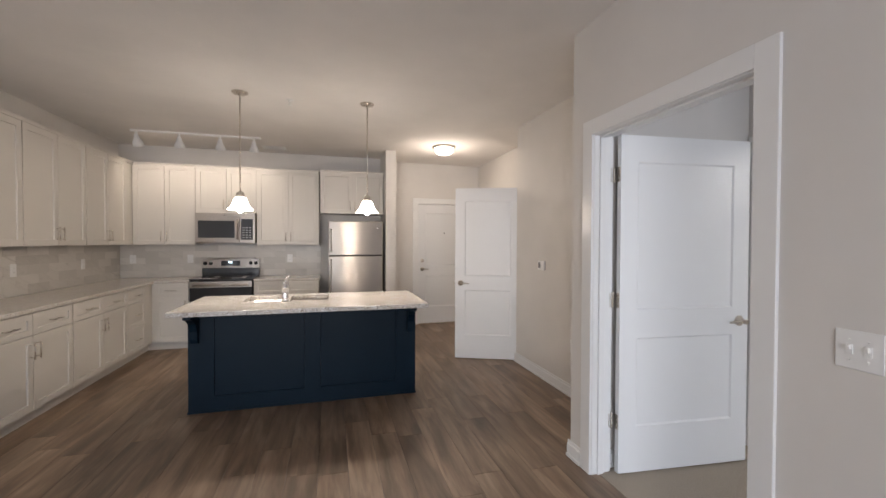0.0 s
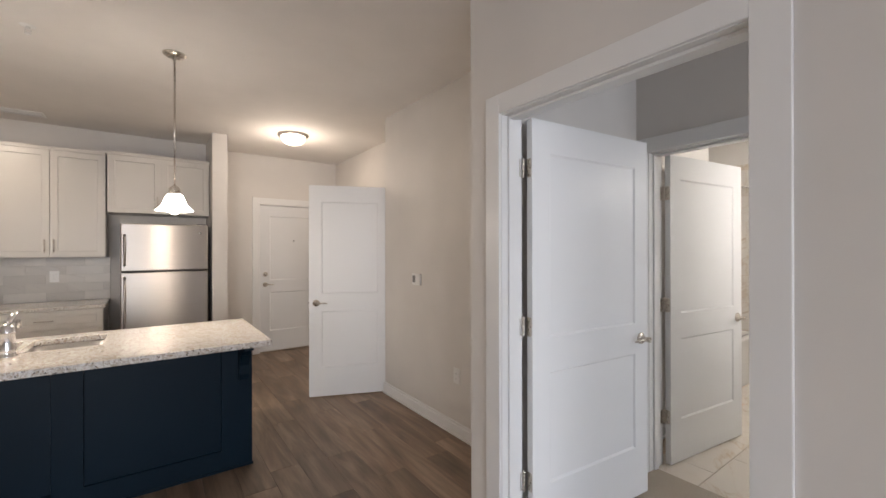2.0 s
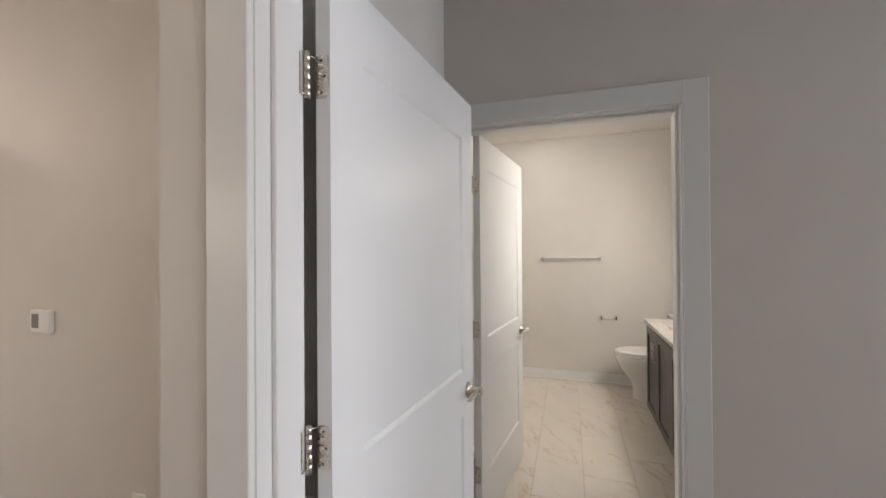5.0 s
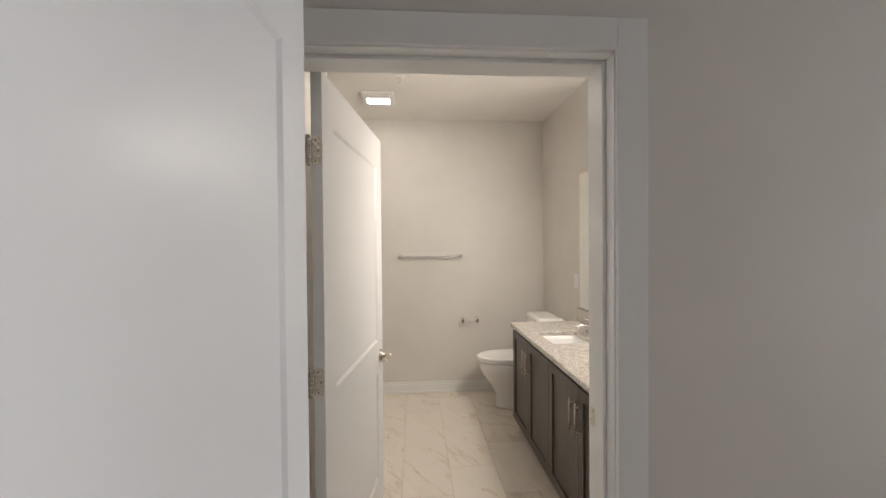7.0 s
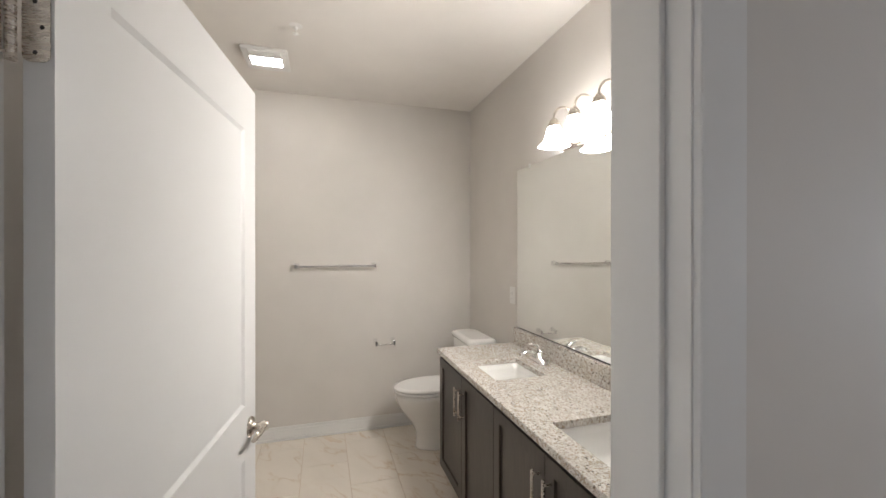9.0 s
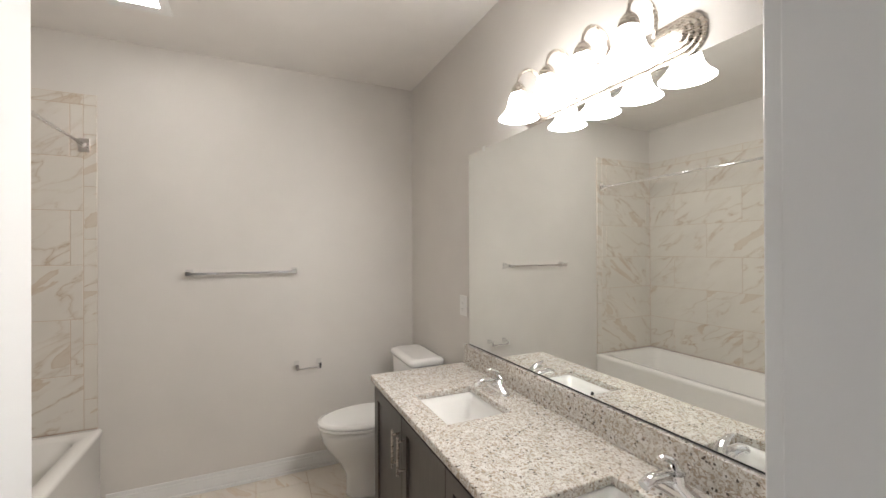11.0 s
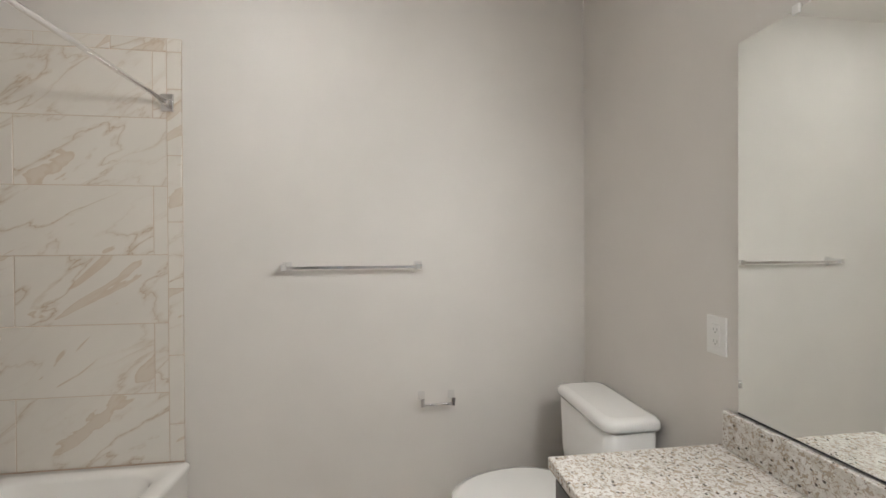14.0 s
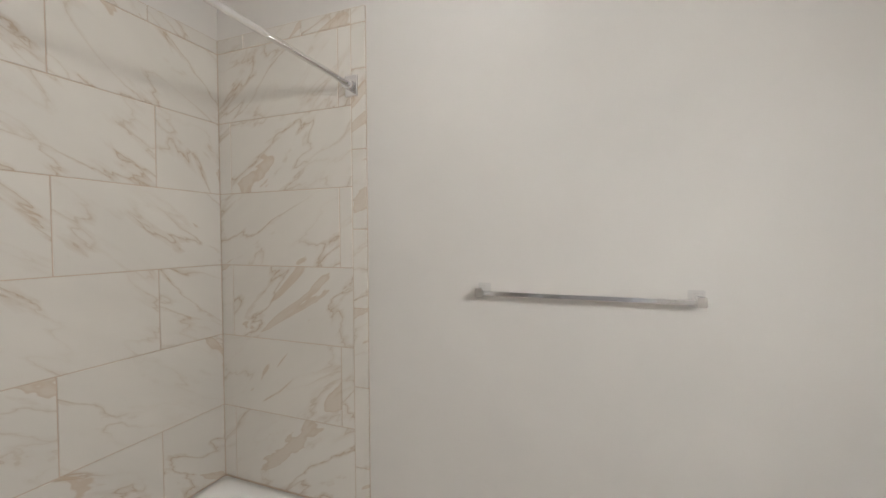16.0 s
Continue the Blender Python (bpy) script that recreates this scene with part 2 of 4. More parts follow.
def lathe(bm, profile, n=24, m=None):
    m = m or Matrix()
    rings = []
    for r, z in profile:
        rings.append([bm.verts.new(m @ Vector((r * math.cos(2 * math.pi * i / n), r * math.sin(2 * math.pi * i / n), z))) for i in range(n)])
    for a, b in zip(rings, rings[1:]):
        for i in range(n):
            f = bm.faces.new((a[i], a[(i + 1) % n], b[(i + 1) % n], b[i]))
            f.smooth = True
    return bm


def tube(bm, pts, r, n=10, flat=1.0):
    pts = [Vector(p) for p in pts]
    rings = []
    for i, p in enumerate(pts):
        d = (pts[min(i + 1, len(pts) - 1)] - pts[max(i - 1, 0)]).normalized()
        up = Vector((0, 0, 1)) if abs(d.z) < 0.95 else Vector((1, 0, 0))
        u = d.cross(up).normalized()
        w = u.cross(d)
        rr = r[i] if isinstance(r, (list, tuple)) else r
        rings.append([bm.verts.new(p + rr * (math.cos(2 * math.pi * k / n) * u + flat * math.sin(2 * math.pi * k / n) * w)) for k in range(n)])
    for a, b in zip(rings, rings[1:]):
        for k in range(n):
            bm.faces.new((a[k], a[(k + 1) % n], b[(k + 1) % n], b[k])).smooth = True
    bm.faces.new(rings[0][::-1])
    bm.faces.new(rings[-1])
    return bm


def loft(bm, rings, close=True):
    """Rings of points, joined in order; the last is capped."""
    vs = [[bm.verts.new(p) for p in ring] for ring in rings]
    for a, b in zip(vs, vs[1:]):
        for k in range(len(a)):
            bm.faces.new((a[k], a[(k + 1) % len(a)], b[(k + 1) % len(a)], b[k])).smooth = True
    if close:
        bm.faces.new(vs[0][::-1])
        bm.faces.new(vs[-1])
    return bm


def rrect(x0, x1, y0, y1, r, z, n=5):
    pts = []
    for cx, cy, a in ((x1 - r, y1 - r, 0), (x0 + r, y1 - r, 90), (x0 + r, y0 + r, 180), (x1 - r, y0 + r, 270)):
        for i in range(n + 1):
            t = radians(a + 90 * i / n)
            pts.append(Vector((cx + r * math.cos(t), cy + r * math.sin(t), z)))
    return pts


def panelled(bm, w, h, t, panels, inset=0.004, depth=0.008, both=False):
    """A leaf from (0,0,0) to (w,t,h), its face at y=0, with sunk panels (x0,x1,z0,z1)."""
    xs = sorted({0.0, w, *[p[0] for p in panels], *[p[1] for p in panels]})
    zs = sorted({0.0, h, *[p[2] for p in panels], *[p[3] for p in panels]})

    def quad(a, b, c, d, flip):
        vs = [bm.verts.new(p) for p in (a, b, c, d)]
        bm.faces.new(vs[::-1] if flip else vs)

    for y, s, side in ((0.0, 1, False), (t, -1, True)):
        cut = panels if (both or not side) else []
        for x0, x1 in zip(xs, xs[1:]):
            for z0, z1 in zip(zs, zs[1:]):
                cx, cz = (x0 + x1) / 2, (z0 + z1) / 2
                if any(p[0] < cx < p[1] and p[2] < cz < p[3] for p in cut):
                    continue
                quad((x0, y, z0), (x1, y, z0), (x1, y, z1), (x0, y, z1), side)
        for x0, x1, z0, z1 in cut:
            i, d = inset, y + s * depth
            o = [(x0, y, z0), (x1, y, z0), (x1, y, z1), (x0, y, z1)]
            n = [(x0 + i, d, z0 + i), (x1 - i, d, z0 + i), (x1 - i, d, z1 - i), (x0 + i, d, z1 - i)]
            for k in range(4):
                quad(o[k], o[(k + 1) % 4], n[(k + 1) % 4], n[k], side)
            quad(*n, side)
    quad((0, 0, 0), (0, 0, h), (0, t, h), (0, t, 0), False)
    quad((w, 0, 0), (w, t, 0), (w, t, h), (w, 0, h), False)
    quad((0, 0, h), (w, 0, h), (w, t, h), (0, t, h), False)
    quad((0, 0, 0), (0, t, 0), (w, t, 0), (w, 0, 0), False)
    bmesh.ops.remove_doubles(bm, verts=bm.verts, dist=1e-5)
    bmesh.ops.recalc_face_normals(bm, faces=bm.faces)
    return bm


def slab(xs, ys, z0, z1, holes=(), skip=()):
    """A flat slab on a grid of cuts, open at the cells whose middles lie in a hole."""
    bm = bmesh.new()
    gone = set()
    for i in range(len(xs) - 1):
        for j in range(len(ys) - 1):
            cx, cy = (xs[i] + xs[i + 1]) / 2, (ys[j] + ys[j + 1]) / 2
            if any(a < cx < b and c < cy < d for a, b, c, d in holes):
                gone.add((i, j))

    def there(i, j):
        return 0 <= i < len(xs) - 1 and 0 <= j < len(ys) - 1 and (i, j) not in gone

    def quad(*ps):
        bm.faces.new([bm.verts.new(p) for p in ps])

    for i in range(len(xs) - 1):
        for j in range(len(ys) - 1):
            if not there(i, j):
                continue
            a, b, c, d = xs[i], xs[i + 1], ys[j], ys[j + 1]
            quad((a, c, z1), (b, c, z1), (b, d, z1), (a, d, z1))
            quad((a, c, z0), (a, d, z0), (b, d, z0), (b, c, z0))
            if not there(i - 1, j):
                quad((a, c, z0), (a, c, z1), (a, d, z1), (a, d, z0))
            if not there(i + 1, j):
                quad((b, c, z0), (b, d, z0), (b, d, z1), (b, c, z1))
            if not there(i, j - 1):
                quad((a, c, z0), (b, c, z0), (b, c, z1), (a, c, z1))
            if not there(i, j + 1):
                quad((a, d, z0), (a, d, z1), (b, d, z1), (b, d, z0))
    bmesh.ops.remove_doubles(bm, verts=bm.verts, dist=1e-5)
    bmesh.ops.recalc_face_normals(bm, faces=bm.faces)
    sharp = [e for e in bm.edges if len(e.link_faces) == 2 and e.calc_face_angle() > 1.0]
    bmesh.ops.bevel(bm, geom=sharp, offset=0.004, segments=2, affect="EDGES", profile=0.5)
    return bm


def mesh(name, bm, material):
    me = bpy.data.meshes.new(name)
    bm.normal_update()
    bm.to_mesh(me)
    bm.free()
    me.materials.append(material)
    return me


def part(name, bm, material, parent=None, label="", at=None):
    ob = new(name, mesh(name, bm, material))
    if parent is not None:
        ob.parent = parent
    if at is not None:
        ob.matrix_basis = at
    if label:
        ob["label"] = label
    return ob


def thing(name, at, label, category, group=""):
    ob = new(name)
    ob.matrix_basis = at
    ob.empty_display_size = 0.1
    return tagged(ob, label, category, group)


def setting(name, bm, material, label, category):
    return tagged(part(name, bm, material), label, category, kind="structure")

# ---- the large structure ----
H = 2.74


def wall(name, label, *rows):
    return setting(name, boxes(*rows), WALL, label, "wall")


def opening_wall_x(x0, x1, y0, y1, a, b, top):
    """A wall along y with a door opening from a to b."""
    return [((x0, y0, 0), (x1, a, H)), ((x0, b, 0), (x1, y1, H)), ((x0, a, top), (x1, b, H))]


wall("wall_west", "warm greige painted kitchen and living room wall", ((-2.06, -3.12, 0), (-1.94, 7.78, H)))
wall("wall_north", "warm greige painted wall behind the kitchen units", ((-1.94, 7.66, 0), (1.64, 7.78, H)))
wall("wall_divider", "greige painted stub wall beside the fridge", ((1.64, 7.0, 0), (1.79, 7.85, H)))
wall("wall_entry", "warm lit greige wall round the entry door", ((1.64, 7.85, 0), (2.30, 7.97, H)), ((3.23, 7.85, 0), (3.51, 7.97, H)), ((2.30, 7.85, 2.06), (3.23, 7.97, H)), ((2.30, 7.96, 0), (3.23, 7.97, 2.06)))
wall("wall_hall_east", "greige painted wall of the entry hall", ((3.39, 5.465, 0), (3.51, 7.85, H)))
wall("wall_recess", "greige painted wall that carries the thermostat", ((2.985, 3.422, 0), (3.105, 5.465, H)), ((3.105, 5.345, 0), (3.51, 5.465, H)))
wall("wall_jog", "greige painted wall at the outer corner", ((2.512, 3.25, 0), (3.665, 3.42, H)))
wall("wall_living_east", "pale greige painted wall with the bedroom doorway", *opening_wall_x(2.39, 2.51, -3.12, 3.42, 2.228, 3.215, 2.08))
wall("wall_bedroom_bath", "greige painted wall with the bathroom doorway", *opening_wall_x(3.665, 3.83, 1.51, 3.36, 2.228, 3.195, 2.08))
wall("wall_bath_south", "greige painted wall behind the vanity and the toilet", ((3.665, 1.39, 0), (6.72, 1.51, H)))
wall("wall_bath_east", "greige painted bathroom wall with the towel bar", ((6.60, 1.51, 0), (6.72, 4.295, H)))
wall("wall_bath_north", "wall behind the bathtub", ((4.96, 4.175, 0), (6.60, 4.295, H)))
wall("wall_tub_end", "greige painted wall at the end of the bathtub", ((4.96, 3.36, 0), (5.08, 4.175, H)))
wall("wall_bath_west", "greige painted wall behind the open bathroom door", ((3.665, 3.36, 0), (4.96, 3.48, H)))
wall("wall_living_south", "greige painted wall with the living room window", ((-1.94, -3.12, 0), (-1.7, -3.0, H)), ((1.0, -3.12, 0), (2.39, -3.0, H)), ((-1.7, -3.12, 2.3), (1.0, -3.0, H)), ((-1.7, -3.12, 0), (1.0, -3.0, 0.2)))
wall("wall_bedroom_south", "greige painted wall with the bedroom window", ((2.51, -2.62, 0), (2.7, -2.5, H)), ((4.3, -2.62, 0), (6.82, -2.5, H)), ((2.7, -2.62, 2.15), (4.3, -2.5, H)), ((2.7, -2.62, 0), (4.3, -2.5, 0.65)))
wall("wall_bedroom_east", "greige painted bedroom wall", ((6.72, -2.5, 0), (6.82, 1.39, H)))
setting("ceiling", boxes(((-2.06, -3.12, H), (6.82, 7.97, H + 0.1))), CEIL, "white matt painted ceiling over all rooms", "ceiling")
floor = setting("floor_living", boxes(((-2.06, -3.12, -0.1), (2.45, 7.97, -0.005)), ((2.45, 3.3, -0.1), (3.51, 7.97, -0.005))), RUBBER, "greyish brown vinyl plank floor", "floor")
setting("floor_bedroom", boxes(((2.44, -2.62, -0.1), (3.745, 3.3, 0.004)), ((3.745, -2.62, -0.1), (6.82, 1.39, 0.004))), CARPET, "beige cut-pile bedroom carpet", "carpet")
bath_floor = setting("floor_bathroom", boxes(((3.735, 1.39, -0.1), (6.72, 4.29, -0.003))), GROUT, "cream marble-look floor tiles with beige veins", "floor")


def window(name, x0, x1, z0, z1, y, label):
    bm = bmesh.new()
    w = 0.05
    for lo, hi in (((x0, z0), (x0 + w, z1)), ((x1 - w, z0), (x1, z1)), ((x0 + w, z0), (x1 - w, z0 + w)), ((x0 + w, z1 - w), (x1 - w, z1)), (((x0 + x1) / 2 - w / 2, z0 + w), ((x0 + x1) / 2 + w / 2, z1 - w))):
        box(bm, (lo[0], y - 0.03, lo[1]), (hi[0], y + 0.03, hi[1]), 0.003)
    fr = setting(name, bm, TRIM, label, "window")
    for a, b in ((x0 + w, (x0 + x1) / 2 - w / 2), ((x0 + x1) / 2 + w / 2, x1 - w)):
        p = part("pane", boxes(((a, y - 0.003, z0 + w), (b, y + 0.003, z1 - w))), GLASS, fr)
        p.visible_shadow = False


window("window_1", -1.7, 1.0, 0.2, 2.3, -3.06, "white framed living room window")
window("window_2", 2.7, 4.3, 0.65, 2.15, -2.56, "white framed bedroom window")


def baseboard(x0, y0, x1, y1, nx, ny):
    """Board with a stepped top along a wall from (x0,y0) to (x1,y1); (nx,ny) points into the room."""
    bm = bmesh.new()
    for t, z0, z1 in ((0.022, 0.0, 0.02), (0.014, 0.02, 0.085), (0.009, 0.085, 0.108)):
        lo = (min(x0, x1, x0 + nx * t, x1 + nx * t), min(y0, y1, y0 + ny * t, y1 + ny * t), z0)
        hi = (max(x0, x1, x0 + nx * t, x1 + nx * t), max(y0, y1, y0 + ny * t, y1 + ny * t), z1)
        box(bm, lo, hi, 0.002, 1)
    setting("baseboard", bm, TRIM, "white painted stepped baseboard along the wall", "baseboard")


baseboard(2.985, 3.444, 2.985, 5.487, -1, 0)
baseboard(2.985, 5.465, 3.39, 5.465, 0, 1)
baseboard(2.39, 3.42, 2.985, 3.42, 0, 1)
baseboard(2.39, 3.30, 2.39, 3.442, -1, 0)
baseboard(2.39, -3.0, 2.39, 2.14, -1, 0)
baseboard(1.79, 7.85, 2.20, 7.85, 0, -1)
baseboard(1.79, 7.0, 1.79, 7.826, 1, 0)
baseboard(1.64, 7.0, 1.812, 7.0, 0, -1)
baseboard(3.39, 5.49, 3.39, 7.85, -1, 0)
baseboard(6.6, 1.51, 6.6, 3.395, -1, 0)
baseboard(5.76, 1.51, 6.575, 1.51, 0, 1)
baseboard(3.83, 3.36, 4.96, 3.36, 0, -1)
baseboard(2.515, 3.25, 3.645, 3.25, 0, -1)
baseboard(3.665, 1.41, 3.665, 2.13, -1, 0)
baseboard(2.51, -2.5, 2.51, 2.14, 1, 0)


def casing_x(name, xf, s, a, b, top, label, right_end=None):
    """Casing on a wall face at x=xf, standing out towards s, round an opening from a to b."""
    bm = bmesh.new()

    def bx(t, y0, y1, z0, z1, t0=0.0):
        xa, xb = sorted((xf + s * t0, xf + s * t))
        box(bm, (xa, y0, z0), (xb, y1, z1), 0.002, 1)

    w = 0.095
    b1 = b + w if right_end is None else right_end
    for y0, y1 in ((a - w, a - 0.004), (b + 0.004, b1)):
        bx(0.016, y0, y1, 0, top + w)
    bx(0.016, a - 0.004, b + 0.004, top + 0.004, top + w)
    return setting(name, bm, TRIM, label, "door casing")


def jamb_x(name, x0, x1, a, b, top, stop_x, label, st=0.012):
    """Lining of an opening in a wall from x0 to x1, with a stop at stop_x."""
    t = 0.02
    bm = boxes(((x0, a - t, 0), (x1, a, top + t)), ((x0, b, 0), (x1, b + t, top + t)), ((x0, a, top), (x1, b, top + t)), bevel=0.0015)
    s0, s1 = stop_x
    box(bm, (s0, a, 0), (s1, a + st, top), 0.002, 1)
    box(bm, (s0, b - st, 0), (s1, b, top), 0.002, 1)
    box(bm, (s0, a + st, top - 0.012), (s1, b - st, top), 0.002, 1)
    return setting(name, bm, TRIM, label, "door frame")


casing_x("casing_bedroom_door", 2.39, -1, 2.248, 3.197, 2.05, "white painted casing round the bedroom doorway")
casing_x("casing_bedroom_inside", 2.51, 1, 2.248, 3.197, 2.05, "white painted casing inside the bedroom", 3.248)
jamb_x("jamb_bedroom_door", 2.388, 2.512, 2.248, 3.197, 2.05, (2.425, 2.468), "white painted door frame of the bedroom")
casing_x("casing_bath_door", 3.665, -1, 2.252, 3.168, 2.045, "white painted casing round the bathroom doorway", 3.24)
casing_x("casing_bath_inside", 3.83, 1, 2.252, 3.168, 2.045, "white painted casing inside the bathroom")
jamb_bath = jamb_x("jamb_bath_door", 3.663, 3.832, 2.252, 3.168, 2.045, (3.71, 3.76), "white painted door frame of the bathroom")
part("strike_plate", boxes(((3.795, 2.2512, 0.90), (3.825, 2.2535, 0.96)), bevel=0.0008), NICKEL, jamb_bath, "brushed nickel strike plate")
ec = boxes(((2.21, 7.834, 0), (2.30, 7.85, 2.15)), ((3.23, 7.834, 0), (3.32, 7.85, 2.15)), ((2.30, 7.834, 2.06), (3.23, 7.85, 2.15)), ((2.30, 7.85, 0), (2.31, 7.96, 2.06)), ((3.22, 7.85, 0), (3.23, 7.96, 2.06)), ((2.31, 7.85, 2.05), (3.22, 7.96, 2.06)), bevel=0.002)
setting("casing_entry_door", ec, TRIM, "white painted casing round the entry door", "door casing")


def lever(parent, x, z, y, s, towards):
    """Lever handle on the face at y, standing out along s; the lever runs along towards."""
    bm = bmesh.new()
    rot = pose(x, y, z, 90 * (1 if s < 0 else -1))
    lathe(bm, [(0.0, 0.0), (0.033, 0.0), (0.033, 0.006), (0.028, 0.011), (0.013, 0.014), (0.011, 0.035), (0.015, 0.040), (0.015, 0.058), (0.0, 0.060)], 24, rot)
    yy = y + s * 0.050
    tube(bm, [(x, yy, z), (x + towards * 0.03, yy, z + 0.002), (x + towards * 0.07, yy - s * 0.004, z + 0.001), (x + towards * 0.105, yy - s * 0.010, z - 0.004)], [0.011, 0.0105, 0.010, 0.007], 12, 0.75)
    part("door_handle", bm, NICKEL, parent, "brushed nickel lever handle")


def house_door(name, m, w, label, hinges=True, flip=False):
    h, t = 2.042, 0.036
    d = tagged(new(name), label, "door", kind="structure")
    d.matrix_basis = m
    e = 0.115
    leaf = panelled(bmesh.new(), w, h, t, [(e, w - e, 0.28, 0.82), (e, w - e, 0.99, 1.885)], 0.010, 0.008, True)
    part("leaf", leaf, DOOR, d, "", Matrix.Translation((0, 0, 0.012)))
    lever(d, w - 0.065, 0.915, 0.0, -1, -1)
    lever(d, w - 0.065, 0.915, t, 1, -1)
    part("latch", boxes(((w - 0.0005, 0.006, 0.885), (w + 0.0015, 0.030, 0.945)), ((w, 0.012, 0.905), (w + 0.010, 0.024, 0.925)), bevel=0.0006), NICKEL, d, "brushed nickel latch plate")
    return d


def hinge_corner(d, z, fx, fy):
    """A round-cornered plate on the leaf's edge, one on the frame up to (fx, fy), the knuckle between."""
    bm = bmesh.new()

    def leaf_plate(u0, u1, place):
        ring = rrect(u0, u1, z - 0.045, z + 0.045, 0.009, 0, 4)
        loft(bm, [[place(p.x, p.y, w) for p in ring] for w in (0.0, 0.0018)])

    leaf_plate(-0.002, 0.030, lambda u, h, w: Vector((-w - 0.0002, 0.034 - u, h)))
    leaf_plate(-0.002, 0.032, lambda u, h, w: Vector((fx - u, fy - w, h)))
    kx, ky = (fx - 0.001) / 2, (fy + 0.036) / 2
    lathe(bm, [(0.0, -0.048), (0.0062, -0.048), (0.0062, -0.030), (0.0052, -0.029), (0.0062, -0.028), (0.0062, -0.010), (0.0052, -0.009), (0.0062, -0.008), (0.0062, 0.010), (0.0052, 0.011), (0.0062, 0.012), (0.0062, 0.030), (0.0052, 0.031), (0.0062, 0.032), (0.0062, 0.048), (0.0, 0.050)], 14, Matrix.Translation((kx, ky, z)))
    # knuckle straps to both plates
    tube(bm, [(fx, fy - 0.001, z - 0.040), (kx, ky, z - 0.040)], 0.002, 6)
    tube(bm, [(0.0, 0.035, z + 0.040), (kx, ky, z + 0.040)], 0.002, 6)
    for f in bm.faces:
        if len(f.verts) != 4:
            f.smooth = False
    bmesh.ops.recalc_face_normals(bm, faces=bm.faces)
    screws = bmesh.new()
    for dz in (-0.033, 0.0, 0.033):
        o = 0.008 if dz else 0.0
        lathe(screws, [(0.0, 0.0004), (0.0024, 0.0004), (0.0030, 0.0)], 8, pose(-0.0021, 0.013 + o, z + dz, 0, -90))
        lathe(screws, [(0.0, 0.0004), (0.0024, 0.0004), (0.0030, 0.0)], 8, pose(fx - 0.024 + o, fy - 0.0019, z + dz, 90))
    h = part("hinge", bm, NICKEL, d, "brushed nickel butt hinge")
    part("screw", screws, RUBBER, h, "dark screw heads")


door_bed = house_door("door_bedroom", pose(2.540, 3.148, 0, 0, 0, -5.2), 0.905, "white two-panel bedroom door standing wide open")
for z in (0.32, 1.06, 1.82):
    hinge_corner(door_bed, z, -0.036, 0.0475)
door_bath = house_door("door_bathroom", pose(3.842, 3.118, 0, 0, 0, -7.0), 0.90, "white two-panel bathroom door standing wide open")
for z in (0.32, 1.06, 1.80):
    hinge_corner(door_bath, z, -0.020, 0.0475)
door_closet = house_door("door_closet", pose(3.045, 5.490, 0, 0, 0, 157.5) @ Matrix.Translation((0, 0.0, 0)), 0.775, "white two-panel closet door standing half open")

entry = tagged(new("door_entry"), "closed white two-panel entry door with deadbolt", "door", kind="structure")
entry.matrix_basis = Matrix.Translation((2.313, 7.865, 0))
part("leaf", panelled(bmesh.new(), 0.904, 2.03, 0.045, [(0.125, 0.78, 0.28, 0.82), (0.125, 0.78, 0.99, 1.885)], 0.010, 0.008), DOOR, entry, "", Matrix.Translation((0, 0, 0.016)))
lever(entry, 0.065, 0.945, 0.0, -1, 1)
bm = bmesh.new()
lathe(bm, [(0.0, 0.0), (0.032, 0.0), (0.032, 0.008), (0.026, 0.014), (0.0, 0.016)], 24, pose(0.065, 0, 1.09, 90))
box(bm, (0.060, -0.034, 1.075), (0.070, -0.014, 1.105), 0.003)
part("deadbolt", bm, NICKEL, entry, "brushed nickel deadbolt")
part("peephole", lathe(bmesh.new(), [(0.0, 0.0), (0.010, 0.0), (0.009, 0.004), (0.0, 0.003)], 14, pose(0.455, 0, 1.56, 90)), RUBBER, entry, "dark peephole")
part("threshold", boxes(((0.0, -0.02, 0.0), (0.904, 0.06, 0.014)), bevel=0.003), NICKEL, entry, "metal threshold")


# ---- kitchen ----


def pull(parent, x, z, vertical, length=0.13, y=0.0):
    """Bar pull on a face at y, standing out towards -y."""
    bm = bmesh.new()
    a = length / 2
    ends = ((x, z - a), (x, z + a)) if vertical else ((x - a, z), (x + a, z))
    g = [(x, z - a * 0.75), (x, z + a * 0.75)] if vertical else [(x - a * 0.75, z), (x + a * 0.75, z)]
    tube(bm, [(ends[0][0], y - 0.03, ends[0][1]), (ends[1][0], y - 0.03, ends[1][1])], 0.0055, 10)
    for gx, gz in g:
        tube(bm, [(gx, y + 0.001, gz), (gx, y - 0.03, gz)], 0.0045, 8)
    part("handle", bm, NICKEL, parent, "brushed nickel bar pull")


def front(parent, name, x0, x1, z0, z1, material, frame_w=0.055, handle=None, inset=0.003):
    w, h = x1 - x0, z1 - z0
    fw = min(frame_w, h * 0.3)
    p = part(name, panelled(bmesh.new(), w, h, 0.02, [(fw, w - fw, fw, h - fw)], inset, 0.009), material, parent, "", Matrix.Translation((x0, -0.02, z0)))
    if handle == "h":
        pull(p, w / 2, h / 2, False)
    elif handle == "l":
        pull(p, 0.03, (0.11 if z0 > 1.2 else h - 0.11), True)
    elif handle == "r":
        pull(p, w - 0.03, (0.11 if z0 > 1.2 else h - 0.11), True)
    return p


